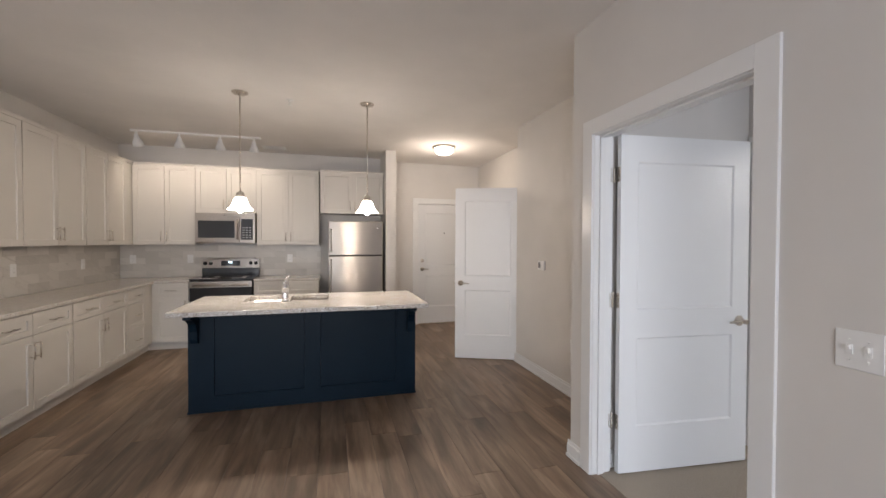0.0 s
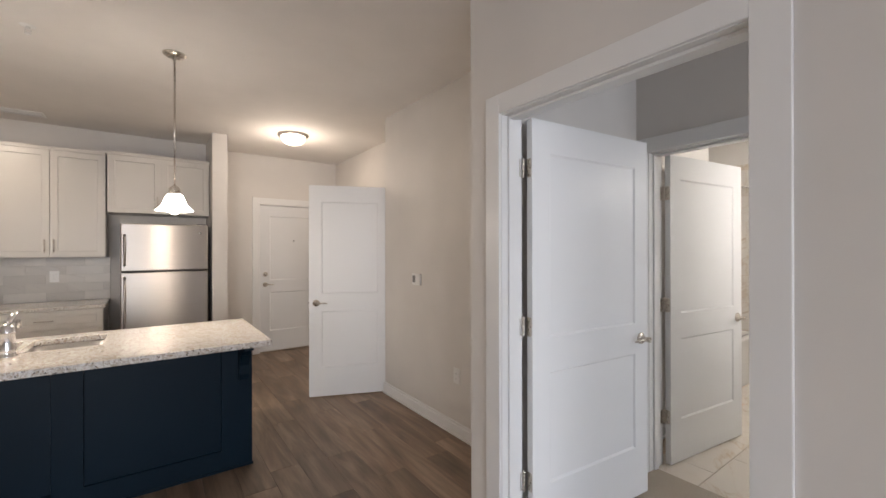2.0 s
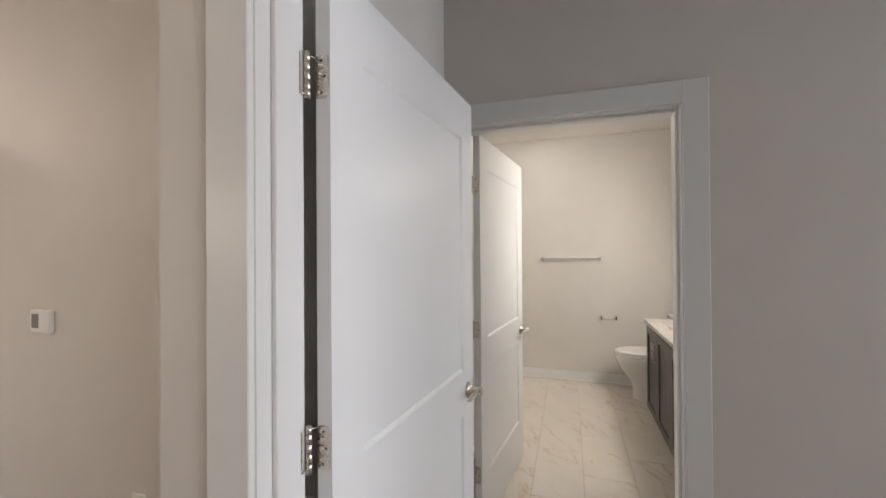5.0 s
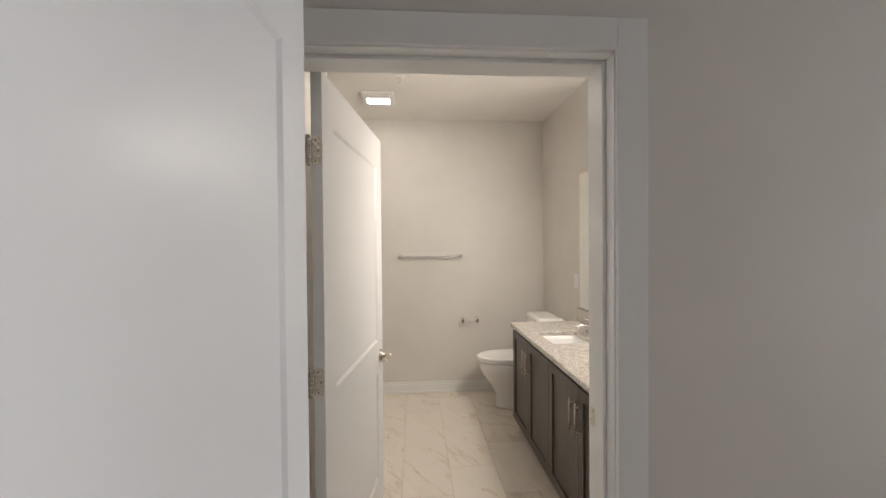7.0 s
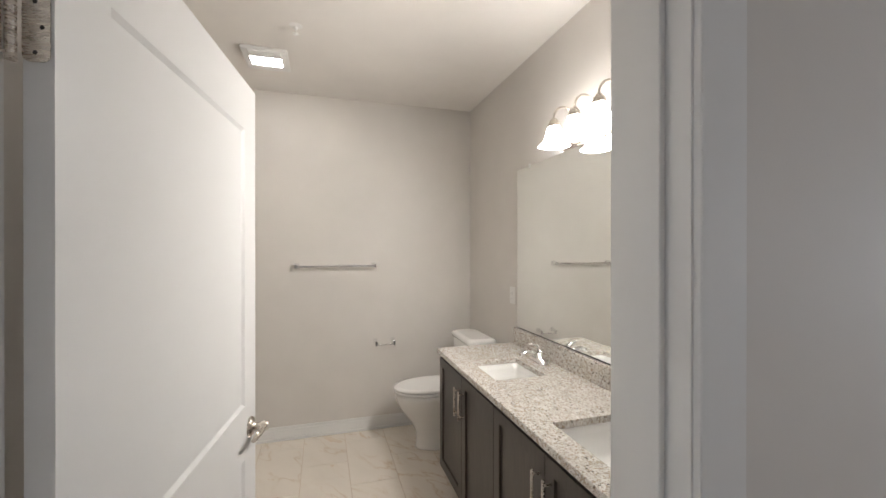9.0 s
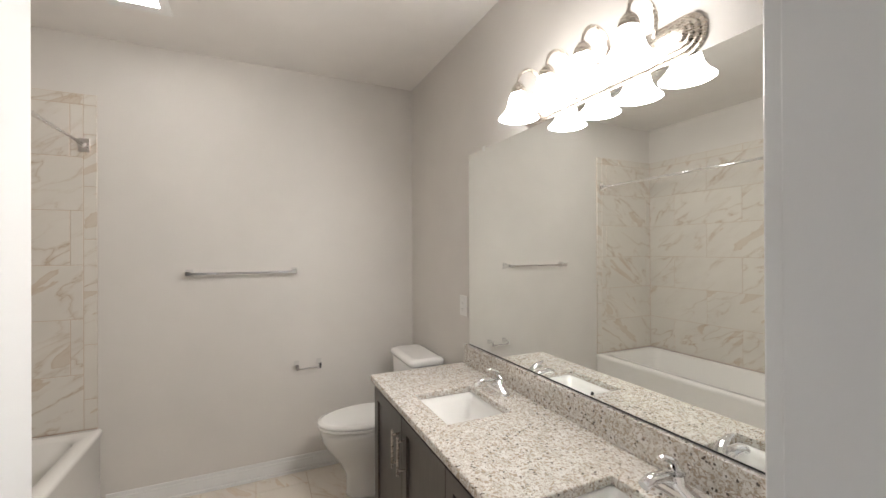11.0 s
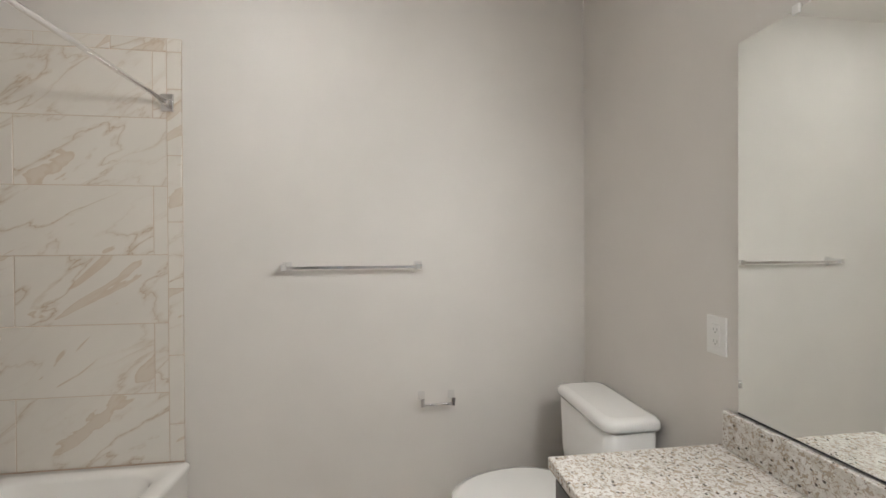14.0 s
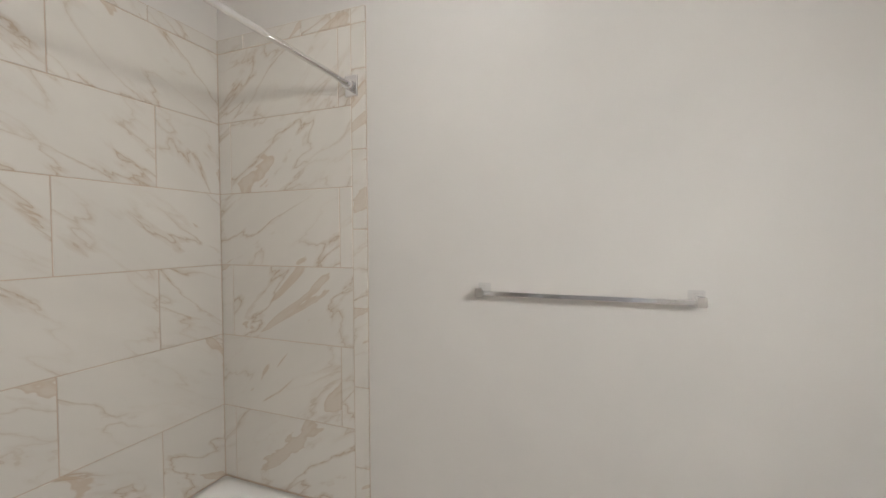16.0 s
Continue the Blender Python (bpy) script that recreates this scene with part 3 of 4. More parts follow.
def base_unit(m, w, kind, label, depth=0.60, top=0.865):
    """Base cabinet, its face at y=0, running back to y=depth. kind: d2 (two drawers over two doors), d1, w2, 3 (drawers)."""
    c = thing("base_cabinet", m, label, "cabinet", "kitchen base cabinets")
    part("body", boxes(((0, 0, 0.105), (w, depth, top)), bevel=0.001), CAB, c)
    part("toe_kick", boxes(((0, 0.065, 0.0), (w, 0.08, 0.105))), CAB, c)
    g = 0.006
    if kind == "3":
        for i, (a, b) in enumerate(((0.115, 0.40), (0.406, 0.685), (0.691, 0.855))):
            front(c, "drawer", g, w - g, a, b, CAB, 0.045, "h")
        return c
    cols = [(g, w / 2 - g / 2), (w / 2 + g / 2, w - g)] if kind in ("d2", "w2") else [(g, w - g)]
    dcols = cols if kind == "d2" else [(g, w - g)]
    for a, b in dcols:
        front(c, "drawer", a, b, 0.691, 0.855, CAB, 0.045, "h")
    for i, (a, b) in enumerate(cols):
        front(c, "door", a, b, 0.115, 0.685, CAB, 0.055, ("r" if i == 0 else "l") if len(cols) == 2 else "r")
    return c


def wall_unit(m, w, z0, z1, label, depth=0.31, doors=2):
    c = thing("wall_cabinet", m, label, "cabinet", "kitchen wall cabinets")
    part("body", boxes(((0, 0, z0), (w, depth, z1)), bevel=0.001), CAB, c)
    g = 0.006
    cols = [(g, w / 2 - g / 2), (w / 2 + g / 2, w - g)] if doors == 2 else [(g, w - g)]
    for i, (a, b) in enumerate(cols):
        front(c, "door", a, b, z0 + 0.003, z1 - 0.012, CAB, 0.055, "r" if i == 0 else "l")
    part("cornice", boxes(((0, -0.028, z1 - 0.012), (w, depth, z1 + 0.022)), bevel=0.003), CAB, c)
    return c


LEFT = 90  # faces +x
XF, YF = -1.335, 7.05


def left(y_end, x=XF):
    """Pose of a unit on the west wall whose run begins at y_end and goes north."""
    return pose(x, y_end, 0, 0, 0, 90)


for y0, y1, kind, lab in ((3.40, 4.39, "d2", "greige shaker base cabinet with two drawers and doors"), (4.39, 5.38, "d2", "greige shaker base cabinet with two drawers and doors"), (5.38, 6.36, "d2", "greige shaker base cabinet with two drawers and doors"), (6.36, 6.82, "3", "greige shaker base cabinet with three drawers")):
    base_unit(left(y0), y1 - y0, kind, lab)
c = thing("corner_cabinet", Matrix.Translation((0, 0, 0)), "plain greige blind corner of the base cabinets", "cabinet")
part("body", boxes(((-1.93, 6.82, 0.105), (XF, 7.65, 0.865)), ((XF, YF, 0.105), (-1.30, 7.65, 0.865)), bevel=0.001), CAB, c)
part("toe_kick", boxes(((XF - 0.08, 6.82, 0), (XF - 0.065, YF + 0.065, 0.105)), ((XF - 0.08, YF + 0.065, 0), (-1.30, YF + 0.08, 0.105))), CAB, c)
base_unit(Matrix.Translation((-1.30, YF, 0)), 0.39, "d1", "greige shaker base cabinet beside the range")
base_unit(Matrix.Translation((-0.135, YF, 0)), 0.84, "w2", "greige shaker base cabinet between range and fridge")

for y0, y1 in ((3.50, 4.42), (4.42, 5.335), (5.335, 6.25), (6.25, 7.12)):
    wall_unit(pose(-1.65, y0, 0, 0, 0, 90), y1 - y0, 1.36, 2.425, "tall greige two-door shaker wall cabinet", 0.28)
c = thing("corner_wall_cabinet", Matrix(), "plain greige corner filler between wall cabinets", "cabinet")
part("body", boxes(((-1.93, 7.12, 1.36), (-1.65, 7.65, 2.425))), CAB, c)
part("cornice", boxes(((-1.93, 7.12, 2.4135), (-1.622, 7.302, 2.447)), ((-1.93, 7.302, 2.4135), (-1.62, 7.65, 2.447))), CAB, c)
UY = 7.33
wall_unit(Matrix.Translation((-1.645, UY, 0)), 0.74, 1.36, 2.425, "tall greige two-door shaker wall cabinet")
wall_unit(Matrix.Translation((-0.905, UY, 0)), 0.764, 1.80, 2.425, "short greige wall cabinet over the microwave")
wall_unit(Matrix.Translation((-0.141, UY, 0)), 0.845, 1.36, 2.425, "tall greige two-door shaker wall cabinet")
wall_unit(Matrix.Translation((0.722, 7.22, 0)), 0.91, 1.82, 2.425, "short greige wall cabinet over the fridge", 0.41)

for nm, bm in (("worktop_left", slab([-1.93, -1.30], [3.38, 7.02, 7.645], 0.865, 0.898)), ("worktop_corner", slab([-1.299, -0.91], [7.02, 7.645], 0.865, 0.898)), ("worktop_right", slab([-0.138, 0.72], [7.02, 7.645], 0.865, 0.898))):
    tagged(part("worktop", bm, GRANITE), "pale speckled granite worktop on the base cabinets", "worktop")


def range_cooker():
    r = thing("range", Matrix.Translation((-0.902, 7.01, 0)), "stainless and black electric coil range", "range")
    w = 0.754
    part("body", boxes(((0, 0.03, 0.09), (w, 0.63, 0.893)), ((0.02, 0.08, 0.0), (w - 0.02, 0.6, 0.09)), bevel=0.003), BLACK, r)
    part("cooktop", boxes(((0, 0.0, 0.893), (w, 0.57, 0.915)), bevel=0.006), BLACK, r, "glossy black cooktop")
    part("oven_door", boxes(((0.006, -0.005, 0.30), (w - 0.006, 0.028, 0.885)), bevel=0.006), DGLASS, r, "black glass oven door")
    hb = boxes(((0.006, -0.012, 0.80), (w - 0.006, -0.006, 0.88)), bevel=0.002)
    tube(hb, [(0.05, -0.05, 0.835), (w - 0.05, -0.05, 0.835)], 0.013, 12)
    for x in (0.09, w - 0.09):
        tube(hb, [(x, -0.008, 0.835), (x, -0.05, 0.835)], 0.009, 8)
    part("oven_handle", hb, STEEL, r, "stainless oven handle")
    part("storage_drawer", boxes(((0.006, -0.005, 0.10), (w - 0.006, 0.028, 0.29)), bevel=0.005), STEEL, r, "stainless drawer front")
    part("backguard_riser", boxes(((0.0, 0.56, 0.905), (w, 0.63, 1.02)), bevel=0.003), BLACK, r)
    bg = bmesh.new()
    box(bg, (-0.002, 0.545, 1.02), (w + 0.002, 0.635, 1.155), 0.006)
    box(bg, (0.06, 0.55, 1.155), (w - 0.06, 0.635, 1.172), 0.006)
    part("backguard", bg, STEEL, r, "stainless control panel")
    disp = part("display", boxes(((0.25, 0.540, 1.055), (0.50, 0.546, 1.128)), bevel=0.002), DGLASS, r, "black display")
    part("digits", boxes(*[((0.345 + 0.018 * i, 0.5375, 1.095), (0.357 + 0.018 * i, 0.5395, 1.117)) for i in range(3)]), DIGIT, disp, "lit blue clock digits")
    for x in (0.045, 0.115, 0.64, 0.71):
        k = lathe(bmesh.new(), [(0.0, 0.0), (0.026, 0.0), (0.026, 0.004), (0.021, 0.006), (0.019, 0.026), (0.0, 0.028)], 18, pose(x, 0.546, 1.092, 90))
        box(k, (x - 0.004, 0.514, 1.075), (x + 0.004, 0.522, 1.109), 0.001, 1)
        part("knob", k, BLACK, r, "black control knob")
    for x, y, rad in ((0.19, 0.14, 0.095), (0.56, 0.14, 0.075), (0.19, 0.41, 0.075), (0.56, 0.41, 0.095)):
        pan = lathe(bmesh.new(), [(rad + 0.022, 0.916), (rad + 0.020, 0.921), (rad + 0.006, 0.918), (0.02, 0.9155)], 28, Matrix.Translation((x, y, 0)))
        p = part("drip_pan", pan, CHROME, r, "chrome drip pan")
        coil = [(x + (0.018 + (rad - 0.02) * i / 90) * math.cos(i * 0.21 * 1.0), y + (0.018 + (rad - 0.02) * i / 90) * math.sin(i * 0.21), 0.926) for i in range(91)]
        part("coil", tube(bmesh.new(), coil, 0.0045, 6), BLACK, p, "black heating coil")


range_cooker()


def microwave():
    m = thing("microwave", Matrix.Translation((-0.898, 7.255, 1.385)), "stainless over-the-range microwave oven", "microwave")
    w, h = 0.748, 0.41
    part("body", boxes(((0, 0.02, 0), (w, 0.395, h)), bevel=0.003), STEEL, m)
    part("vent", boxes(*[((0.05 + 0.03 * i, 0.014, h - 0.022), (0.072 + 0.03 * i, 0.022, h - 0.014)) for i in range(22)]), RUBBER, m, "dark vent slots")
    d = part("door", boxes(((0.0, 0.0, 0.008), (0.545, 0.02, h - 0.045)), bevel=0.004), STEEL, m)
    part("window", boxes(((0.035, -0.004, 0.07), (0.485, 0.001, 0.305)), bevel=0.002), DGLASS, d, "dark door window")
    hb = tube(bmesh.new(), [(0.52, -0.035, 0.05), (0.52, -0.035, 0.33)], 0.011, 12)
    for z in (0.07, 0.31):
        tube(hb, [(0.52, 0.001, z), (0.52, -0.035, z)], 0.008, 8)
    part("handle", hb, STEEL, d, "stainless bar handle")
    p = part("control_panel", boxes(((0.55, 0.0, 0.008), (w, 0.02, h - 0.045)), bevel=0.004), STEEL, m)
    pad = part("keypad", boxes(((0.565, -0.004, 0.045), (w - 0.03, 0.001, h - 0.075)), bevel=0.002), DGLASS, p, "black keypad")
    for i in range(3):
        for j in range(5):
            part("key", boxes(((0.585 + 0.042 * i, -0.0055, 0.07 + 0.034 * j), (0.612 + 0.042 * i, -0.0035, 0.084 + 0.034 * j))), GREYPL, p)
    part("top_trim", boxes(((0.0, 0.0, h - 0.043), (w, 0.02, h)), bevel=0.003), STEEL, m)
    part("badge", lathe(bmesh.new(), [(0.0, 0.002), (0.010, 0.002), (0.011, 0.0)], 16, pose(0.36, 0.0, h - 0.022, 90)), CHROME, m, "small round badge")


microwave()


def fridge():
    f = thing("fridge", Matrix.Translation((0.838, 6.95, 0)), "stainless top-freezer fridge with dark sides", "fridge")
    w, h = 0.755, 1.70
    part("body", boxes(((0.004, 0.07, 0.03), (w - 0.004, 0.67, h - 0.015)), ((0.03, 0.09, 0.0), (w - 0.03, 0.64, 0.03)), bevel=0.004), mat("fridge_side", (0.06, 0.06, 0.062), 0.45), f, "dark grey painted cabinet")
    for nm, z0, z1 in (("freezer_door", 1.215, h), ("fridge_door", 0.06, 1.205)):
        d = part(nm, boxes(((0.0, 0.0, z0), (w, 0.062, z1)), bevel=0.012), STEEL, f)
        ha, hb = (z0 + 0.06, z1 - 0.12) if z0 > 1 else (z0 + 0.55, z1 - 0.05)
        hd = tube(bmesh.new(), [(0.035, 0.0, hb), (0.035, -0.045, hb - 0.03), (0.035, -0.05, (ha + hb) / 2), (0.035, -0.045, ha + 0.03), (0.035, 0.0, ha)], 0.013, 12, 0.8)
        part("handle", hd, STEEL, d, "stainless bar handle")
    part("hinge_cover", boxes(((w - 0.10, 0.02, h - 0.004), (w - 0.02, 0.09, h + 0.012)), bevel=0.003), GREYPL, f, "grey hinge cover")
    part("badge", lathe(bmesh.new(), [(0.0, 0.002), (0.012, 0.002), (0.013, 0.0)], 16, pose(w - 0.075, 0.0, h - 0.09, 90)), CHROME, f, "small round badge")


fridge()

# island
isl = thing("island", Matrix.Translation((-0.25, 4.80, 0)), "navy painted kitchen island with shaker panels", "kitchen island")
IW = 1.88
part("front_panel", panelled(bmesh.new(), IW, 0.85, 0.02, [(0.19, 0.90, 0.13, 0.78), (1.03, 1.70, 0.13, 0.78)], 0.003, 0.014), NAVY, isl, "", Matrix.Translation((0, -0.002, 0.0)))
part("body", boxes(((0.0, 0.019, 0.0), (0.02, 0.56, 0.85)), ((IW - 0.02, 0.019, 0.0), (IW, 0.56, 0.85)), ((0.02, 0.54, 0.1), (IW - 0.02, 0.56, 0.85)), ((0.02, 0.019, 0.1), (IW - 0.02, 0.54, 0.12))), NAVY, isl)
part("base_trim", boxes(((-0.006, -0.012, 0.0), (IW + 0.006, -0.0025, 0.016)), bevel=0.002), NAVY, isl)
for x in (0.03, IW - 0.085):
    cb = bmesh.new()
    prof = [(-0.002, 0.85), (-0.22, 0.85), (-0.22, 0.805), (-0.16, 0.79), (-0.10, 0.75), (-0.065, 0.68), (-0.06, 0.62), (-0.05, 0.585), (-0.002, 0.575)]
    loft(cb, [[Vector((x, y, z)) for y, z in prof], [Vector((x + 0.055, y, z)) for y, z in prof]])
    for f in cb.faces:
        f.smooth = False
    bmesh.ops.recalc_face_normals(cb, faces=cb.faces)
    part("corbel", cb, NAVY, isl)
SX = [(0.13, 0.47), (0.51, 0.85)]
top = tagged(part("worktop", slab([-0.29, 0.13, 0.47, 0.51, 0.85, 1.675], [4.44, 4.89, 5.27, 5.395], 0.85, 0.886, [(a, b, 4.89, 5.27) for a, b in SX]), GRANITE), "pale speckled granite island top with sink cut-outs", "worktop")
sink = thing("kitchen_sink", Matrix(), "stainless double-bowl undermount sink", "sink")
for a, b in SX:
    bm = bmesh.new()
    loft(bm, [rrect(a - 0.008, b + 0.008, 4.882, 5.278, 0.05, 0.849), rrect(a, b, 4.89, 5.27, 0.05, 0.848), rrect(a + 0.006, b - 0.006, 4.896, 5.264, 0.05, 0.72), rrect(a + 0.03, b - 0.03, 4.92, 5.24, 0.04, 0.68)], False)
    bm.faces.ensure_lookup_table()
    ring = [v for v in bm.verts if abs(v.co.z - 0.68) < 1e-4]
    bm.faces.new(ring)
    p = part("bowl", bm, SINKM, sink)
    part("drain", lathe(bmesh.new(), [(0.0, 0.683), (0.03, 0.683), (0.042, 0.681)], 20, Matrix.Translation(((a + b) / 2, 5.08, 0))), CHROME, p, "chrome drain")
fc = thing("kitchen_faucet", Matrix.Translation((0.49, 4.82, 0.886)), "chrome single-lever kitchen faucet", "faucet")
part("base", lathe(bmesh.new(), [(0.0, 0.0), (0.036, 0.0), (0.036, 0.006), (0.030, 0.012), (0.029, 0.030), (0.031, 0.036), (0.029, 0.042), (0.029, 0.120), (0.031, 0.126), (0.029, 0.132), (0.027, 0.150), (0.018, 0.166), (0.0, 0.170)], 24), CHROME, fc)
part("spout", tube(bmesh.new(), [(0, 0.0, 0.10), (0, 0.05, 0.145), (0, 0.11, 0.165), (0, 0.18, 0.155), (0, 0.205, 0.125)], [0.015, 0.015, 0.014, 0.014, 0.015], 14), CHROME, fc)
part("lever", tube(bmesh.new(), [(0, 0, 0.155), (0.006, -0.006, 0.185), (0.018, 0.012, 0.212), (0.030, 0.030, 0.225)], [0.016, 0.014, 0.011, 0.007], 12), CHROME, fc)

# ceiling lights


def pendant(x, y):
    p = thing("pendant_lamp", Matrix.Translation((x, y, 0)), "lit pendant lamp with white glass bell shade", "pendant lamp", "pendants over the island")
    part("canopy", lathe(bmesh.new(), [(0.0, H - 0.028), (0.012, H - 0.028), (0.05, H - 0.018), (0.068, H - 0.006), (0.07, H)], 28), NICKEL, p, "brushed nickel canopy")
    part("rod", tube(bmesh.new(), [(0, 0, H - 0.02), (0, 0, 1.83)], 0.006, 10), NICKEL, p, "brushed nickel rod")
    part("socket", lathe(bmesh.new(), [(0.0, 1.862), (0.012, 1.862), (0.03, 1.845), (0.034, 1.84), (0.034, 1.832), (0.030, 1.83), (0.034, 1.826), (0.034, 1.818), (0.030, 1.816), (0.034, 1.81), (0.036, 1.80), (0.0, 1.80)], 22), NICKEL, p, "ribbed nickel socket")
    part("shade", lathe(bmesh.new(), [(0.036, 1.803), (0.048, 1.793), (0.057, 1.772), (0.066, 1.745), (0.080, 1.720), (0.099, 1.702), (0.107, 1.693), (0.105, 1.692), (0.096, 1.701), (0.077, 1.718), (0.063, 1.744), (0.054, 1.770), (0.032, 1.800)], 32), SHADE, p, "glowing white glass shade")
    b = lathe(bmesh.new(), [(0.0, 1.668), (0.018, 1.672), (0.028, 1.69), (0.028, 1.715), (0.016, 1.75), (0.014, 1.80)], 16)
    part("bulb", b, SHADE, p, "lit frosted bulb")


pendant(0.087, 5.09)
pendant(1.21, 5.09)
fl = thing("flush_ceiling_lamp", Matrix.Translation((2.396, 6.565, 0)), "lit flush dome lamp on the hall ceiling", "ceiling lamp")
part("ring", lathe(bmesh.new(), [(0.0, H), (0.165, H), (0.168, H - 0.012), (0.158, H - 0.024), (0.135, H - 0.03), (0.13, H - 0.03)], 36), NICKEL, fl, "brushed nickel ring")
part("dome", lathe(bmesh.new(), [(0.134, H - 0.028), (0.130, H - 0.05), (0.112, H - 0.08), (0.08, H - 0.102), (0.04, H - 0.115), (0.0, H - 0.118)], 36), FLUSH, fl, "glowing white glass dome")
part("finial", lathe(bmesh.new(), [(0.0, H - 0.135), (0.007, H - 0.13), (0.009, H - 0.12), (0.0, H - 0.116)], 12), NICKEL, fl)

tr = thing("track_lamp", Matrix(), "white ceiling track lamp with four spots", "track lamp")
part("track", boxes(((-1.43, 6.74, H - 0.022), (0.0, 6.775, H)), bevel=0.002), PLASTIC, tr)
for x in (-1.37, -0.92, -0.47, -0.08):
    m = pose(x, 6.758, H - 0.075, 28 if x < -1 else 12)
    s = part("spot", lathe(bmesh.new(), [(0.0, 0.022), (0.018, 0.02), (0.025, 0.004), (0.027, -0.020), (0.034, -0.038), (0.049, -0.060), (0.056, -0.085), (0.058, -0.115), (0.054, -0.115), (0.048, -0.10)], 22, m), PLASTIC, tr, "white bell-shaped spot head")
    tube_bm = tube(bmesh.new(), [(x, 6.758, H - 0.022), (x, 6.758, H - 0.06)], 0.012, 10)
    part("stem", tube_bm, PLASTIC, s)
    part("lens", lathe(bmesh.new(), [(0.0, -0.098), (0.046, -0.10)], 20, m), SPOT, s, "lit lens")


def grille(name, x0, x1, y0, y1, label):
    g = thing(name, Matrix(), label, "ceiling vent")
    part("frame", boxes(((x0, y0, H - 0.008), (x0 + 0.02, y1, H)), ((x1 - 0.02, y0, H - 0.008), (x1, y1, H)), ((x0 + 0.02, y0, H - 0.008), (x1 - 0.02, y0 + 0.02, H)), ((x0 + 0.02, y1 - 0.02, H - 0.008), (x1 - 0.02, y1, H)), bevel=0.001), PLASTIC, g)
    part("backing", boxes(((x0 + 0.02, y0 + 0.02, H - 0.002), (x1 - 0.02, y1 - 0.02, H))), RUBBER, g)
    n = int((y1 - y0 - 0.05) / 0.018)
    for i in range(n):
        y = y0 + 0.03 + i * 0.018
        part("slat", boxes(((x0 + 0.02, y, H - 0.007), (x1 - 0.02, y + 0.006, H - 0.003))), PLASTIC, g)


grille("ceiling_vent", -0.06, 0.25, 7.20, 7.37, "white louvred ceiling vent over the kitchen")


def sprinkler(x, y):
    s = thing("sprinkler", Matrix.Translation((x, y, 0)), "small white fire sprinkler head under the ceiling", "sprinkler", "sprinklers")
    part("escutcheon", lathe(bmesh.new(), [(0.0, H - 0.008), (0.02, H - 0.008), (0.036, H)], 22), PLASTIC, s)
    bm = lathe(bmesh.new(), [(0.0, H - 0.02), (0.010, H - 0.018), (0.012, H - 0.008)], 14)
    for a in (-1, 1):
        tube(bm, [(a * 0.008, 0, H - 0.012), (a * 0.014, 0, H - 0.028), (a * 0.003, 0, H - 0.044)], 0.0025, 6)
    part("head", bm, PLASTIC, s)
    part("deflector", lathe(bmesh.new(), [(0.0, H - 0.048), (0.016, H - 0.047), (0.016, H - 0.044), (0.0, H - 0.044)], 16), PLASTIC, s)


sprinkler(0.50, 5.175)
sprinkler(5.56, 2.923)


def plate(m, kind, label, category, w=0.075, h=0.118):
    """Wall plate with its back on y=0 of m, facing -y."""
    p = thing(category.replace(" ", "_"), m, label, category)
    part("plate", boxes(((-w / 2, -0.006, -h / 2), (w / 2, 0, h / 2)), bevel=0.0025), PLASTIC, p)
    if kind == "toggle":
        n = round(w / 0.05)
        for i in range(n):
            x = (i - (n - 1) / 2) * 0.046
            part("toggle", boxes(((x - 0.005, -0.017, 0.0), (x + 0.005, -0.004, 0.014)), ((x - 0.009, -0.008, -0.014), (x + 0.009, -0.005, 0.016)), bevel=0.0012), PLASTIC, p)
            for z in (-0.03, 0.03):
                part("screw", lathe(bmesh.new(), [(0.0, 0.0075), (0.003, 0.0070), (0.0035, 0.006)], 8, pose(x, 0, z, 90)), PLASTIC, p)
    else:
        part("socket", boxes(((-0.017, -0.0085, -0.034), (0.017, -0.005, 0.034)), bevel=0.002), PLASTIC, p)
        for z in (-0.018, 0.018):
            part("slot", boxes(((-0.008, -0.0095, z - 0.004), (-0.006, -0.008, z + 0.004)), ((0.006, -0.0095, z - 0.004), (0.008, -0.008, z + 0.004)), ((-0.002, -0.0095, z - 0.011), (0.002, -0.008, z - 0.007))), SLOT, p)
    return p


plate(pose(2.39, 1.925, 1.09, 0, 0, -90), "toggle", "white double toggle switch plate on the wall", "light switch", 0.118)
for x in (-1.775, -1.07, 0.27):
    plate(pose(x, 7.648, 1.155), "outlet", "white power outlet on the stone backsplash", "outlet")
for y in (5.70, 6.78):
    plate(pose(-1.928, y, 1.135, 0, 0, 90), "outlet", "white power outlet on the stone backsplash", "outlet")
plate(pose(2.985, 4.30, 0.46, 0, 0, -90), "outlet", "white power outlet low on the wall", "outlet")
plate(pose(5.748, 1.51, 1.185, 0, 0, 180), "outlet", "white power outlet between mirror and toilet", "outlet")
th = thing("thermostat", pose(2.985, 4.86, 1.17, 0, 0, -90), "small white wall thermostat with grey display", "thermostat")
part("case", boxes(((-0.065, -0.022, -0.05), (0.065, 0, 0.05)), bevel=0.006), PLASTIC, th)
part("display", boxes(((-0.05, -0.0235, -0.028), (-0.005, -0.021, 0.033)), bevel=0.001), GREYPL, th, "grey display")

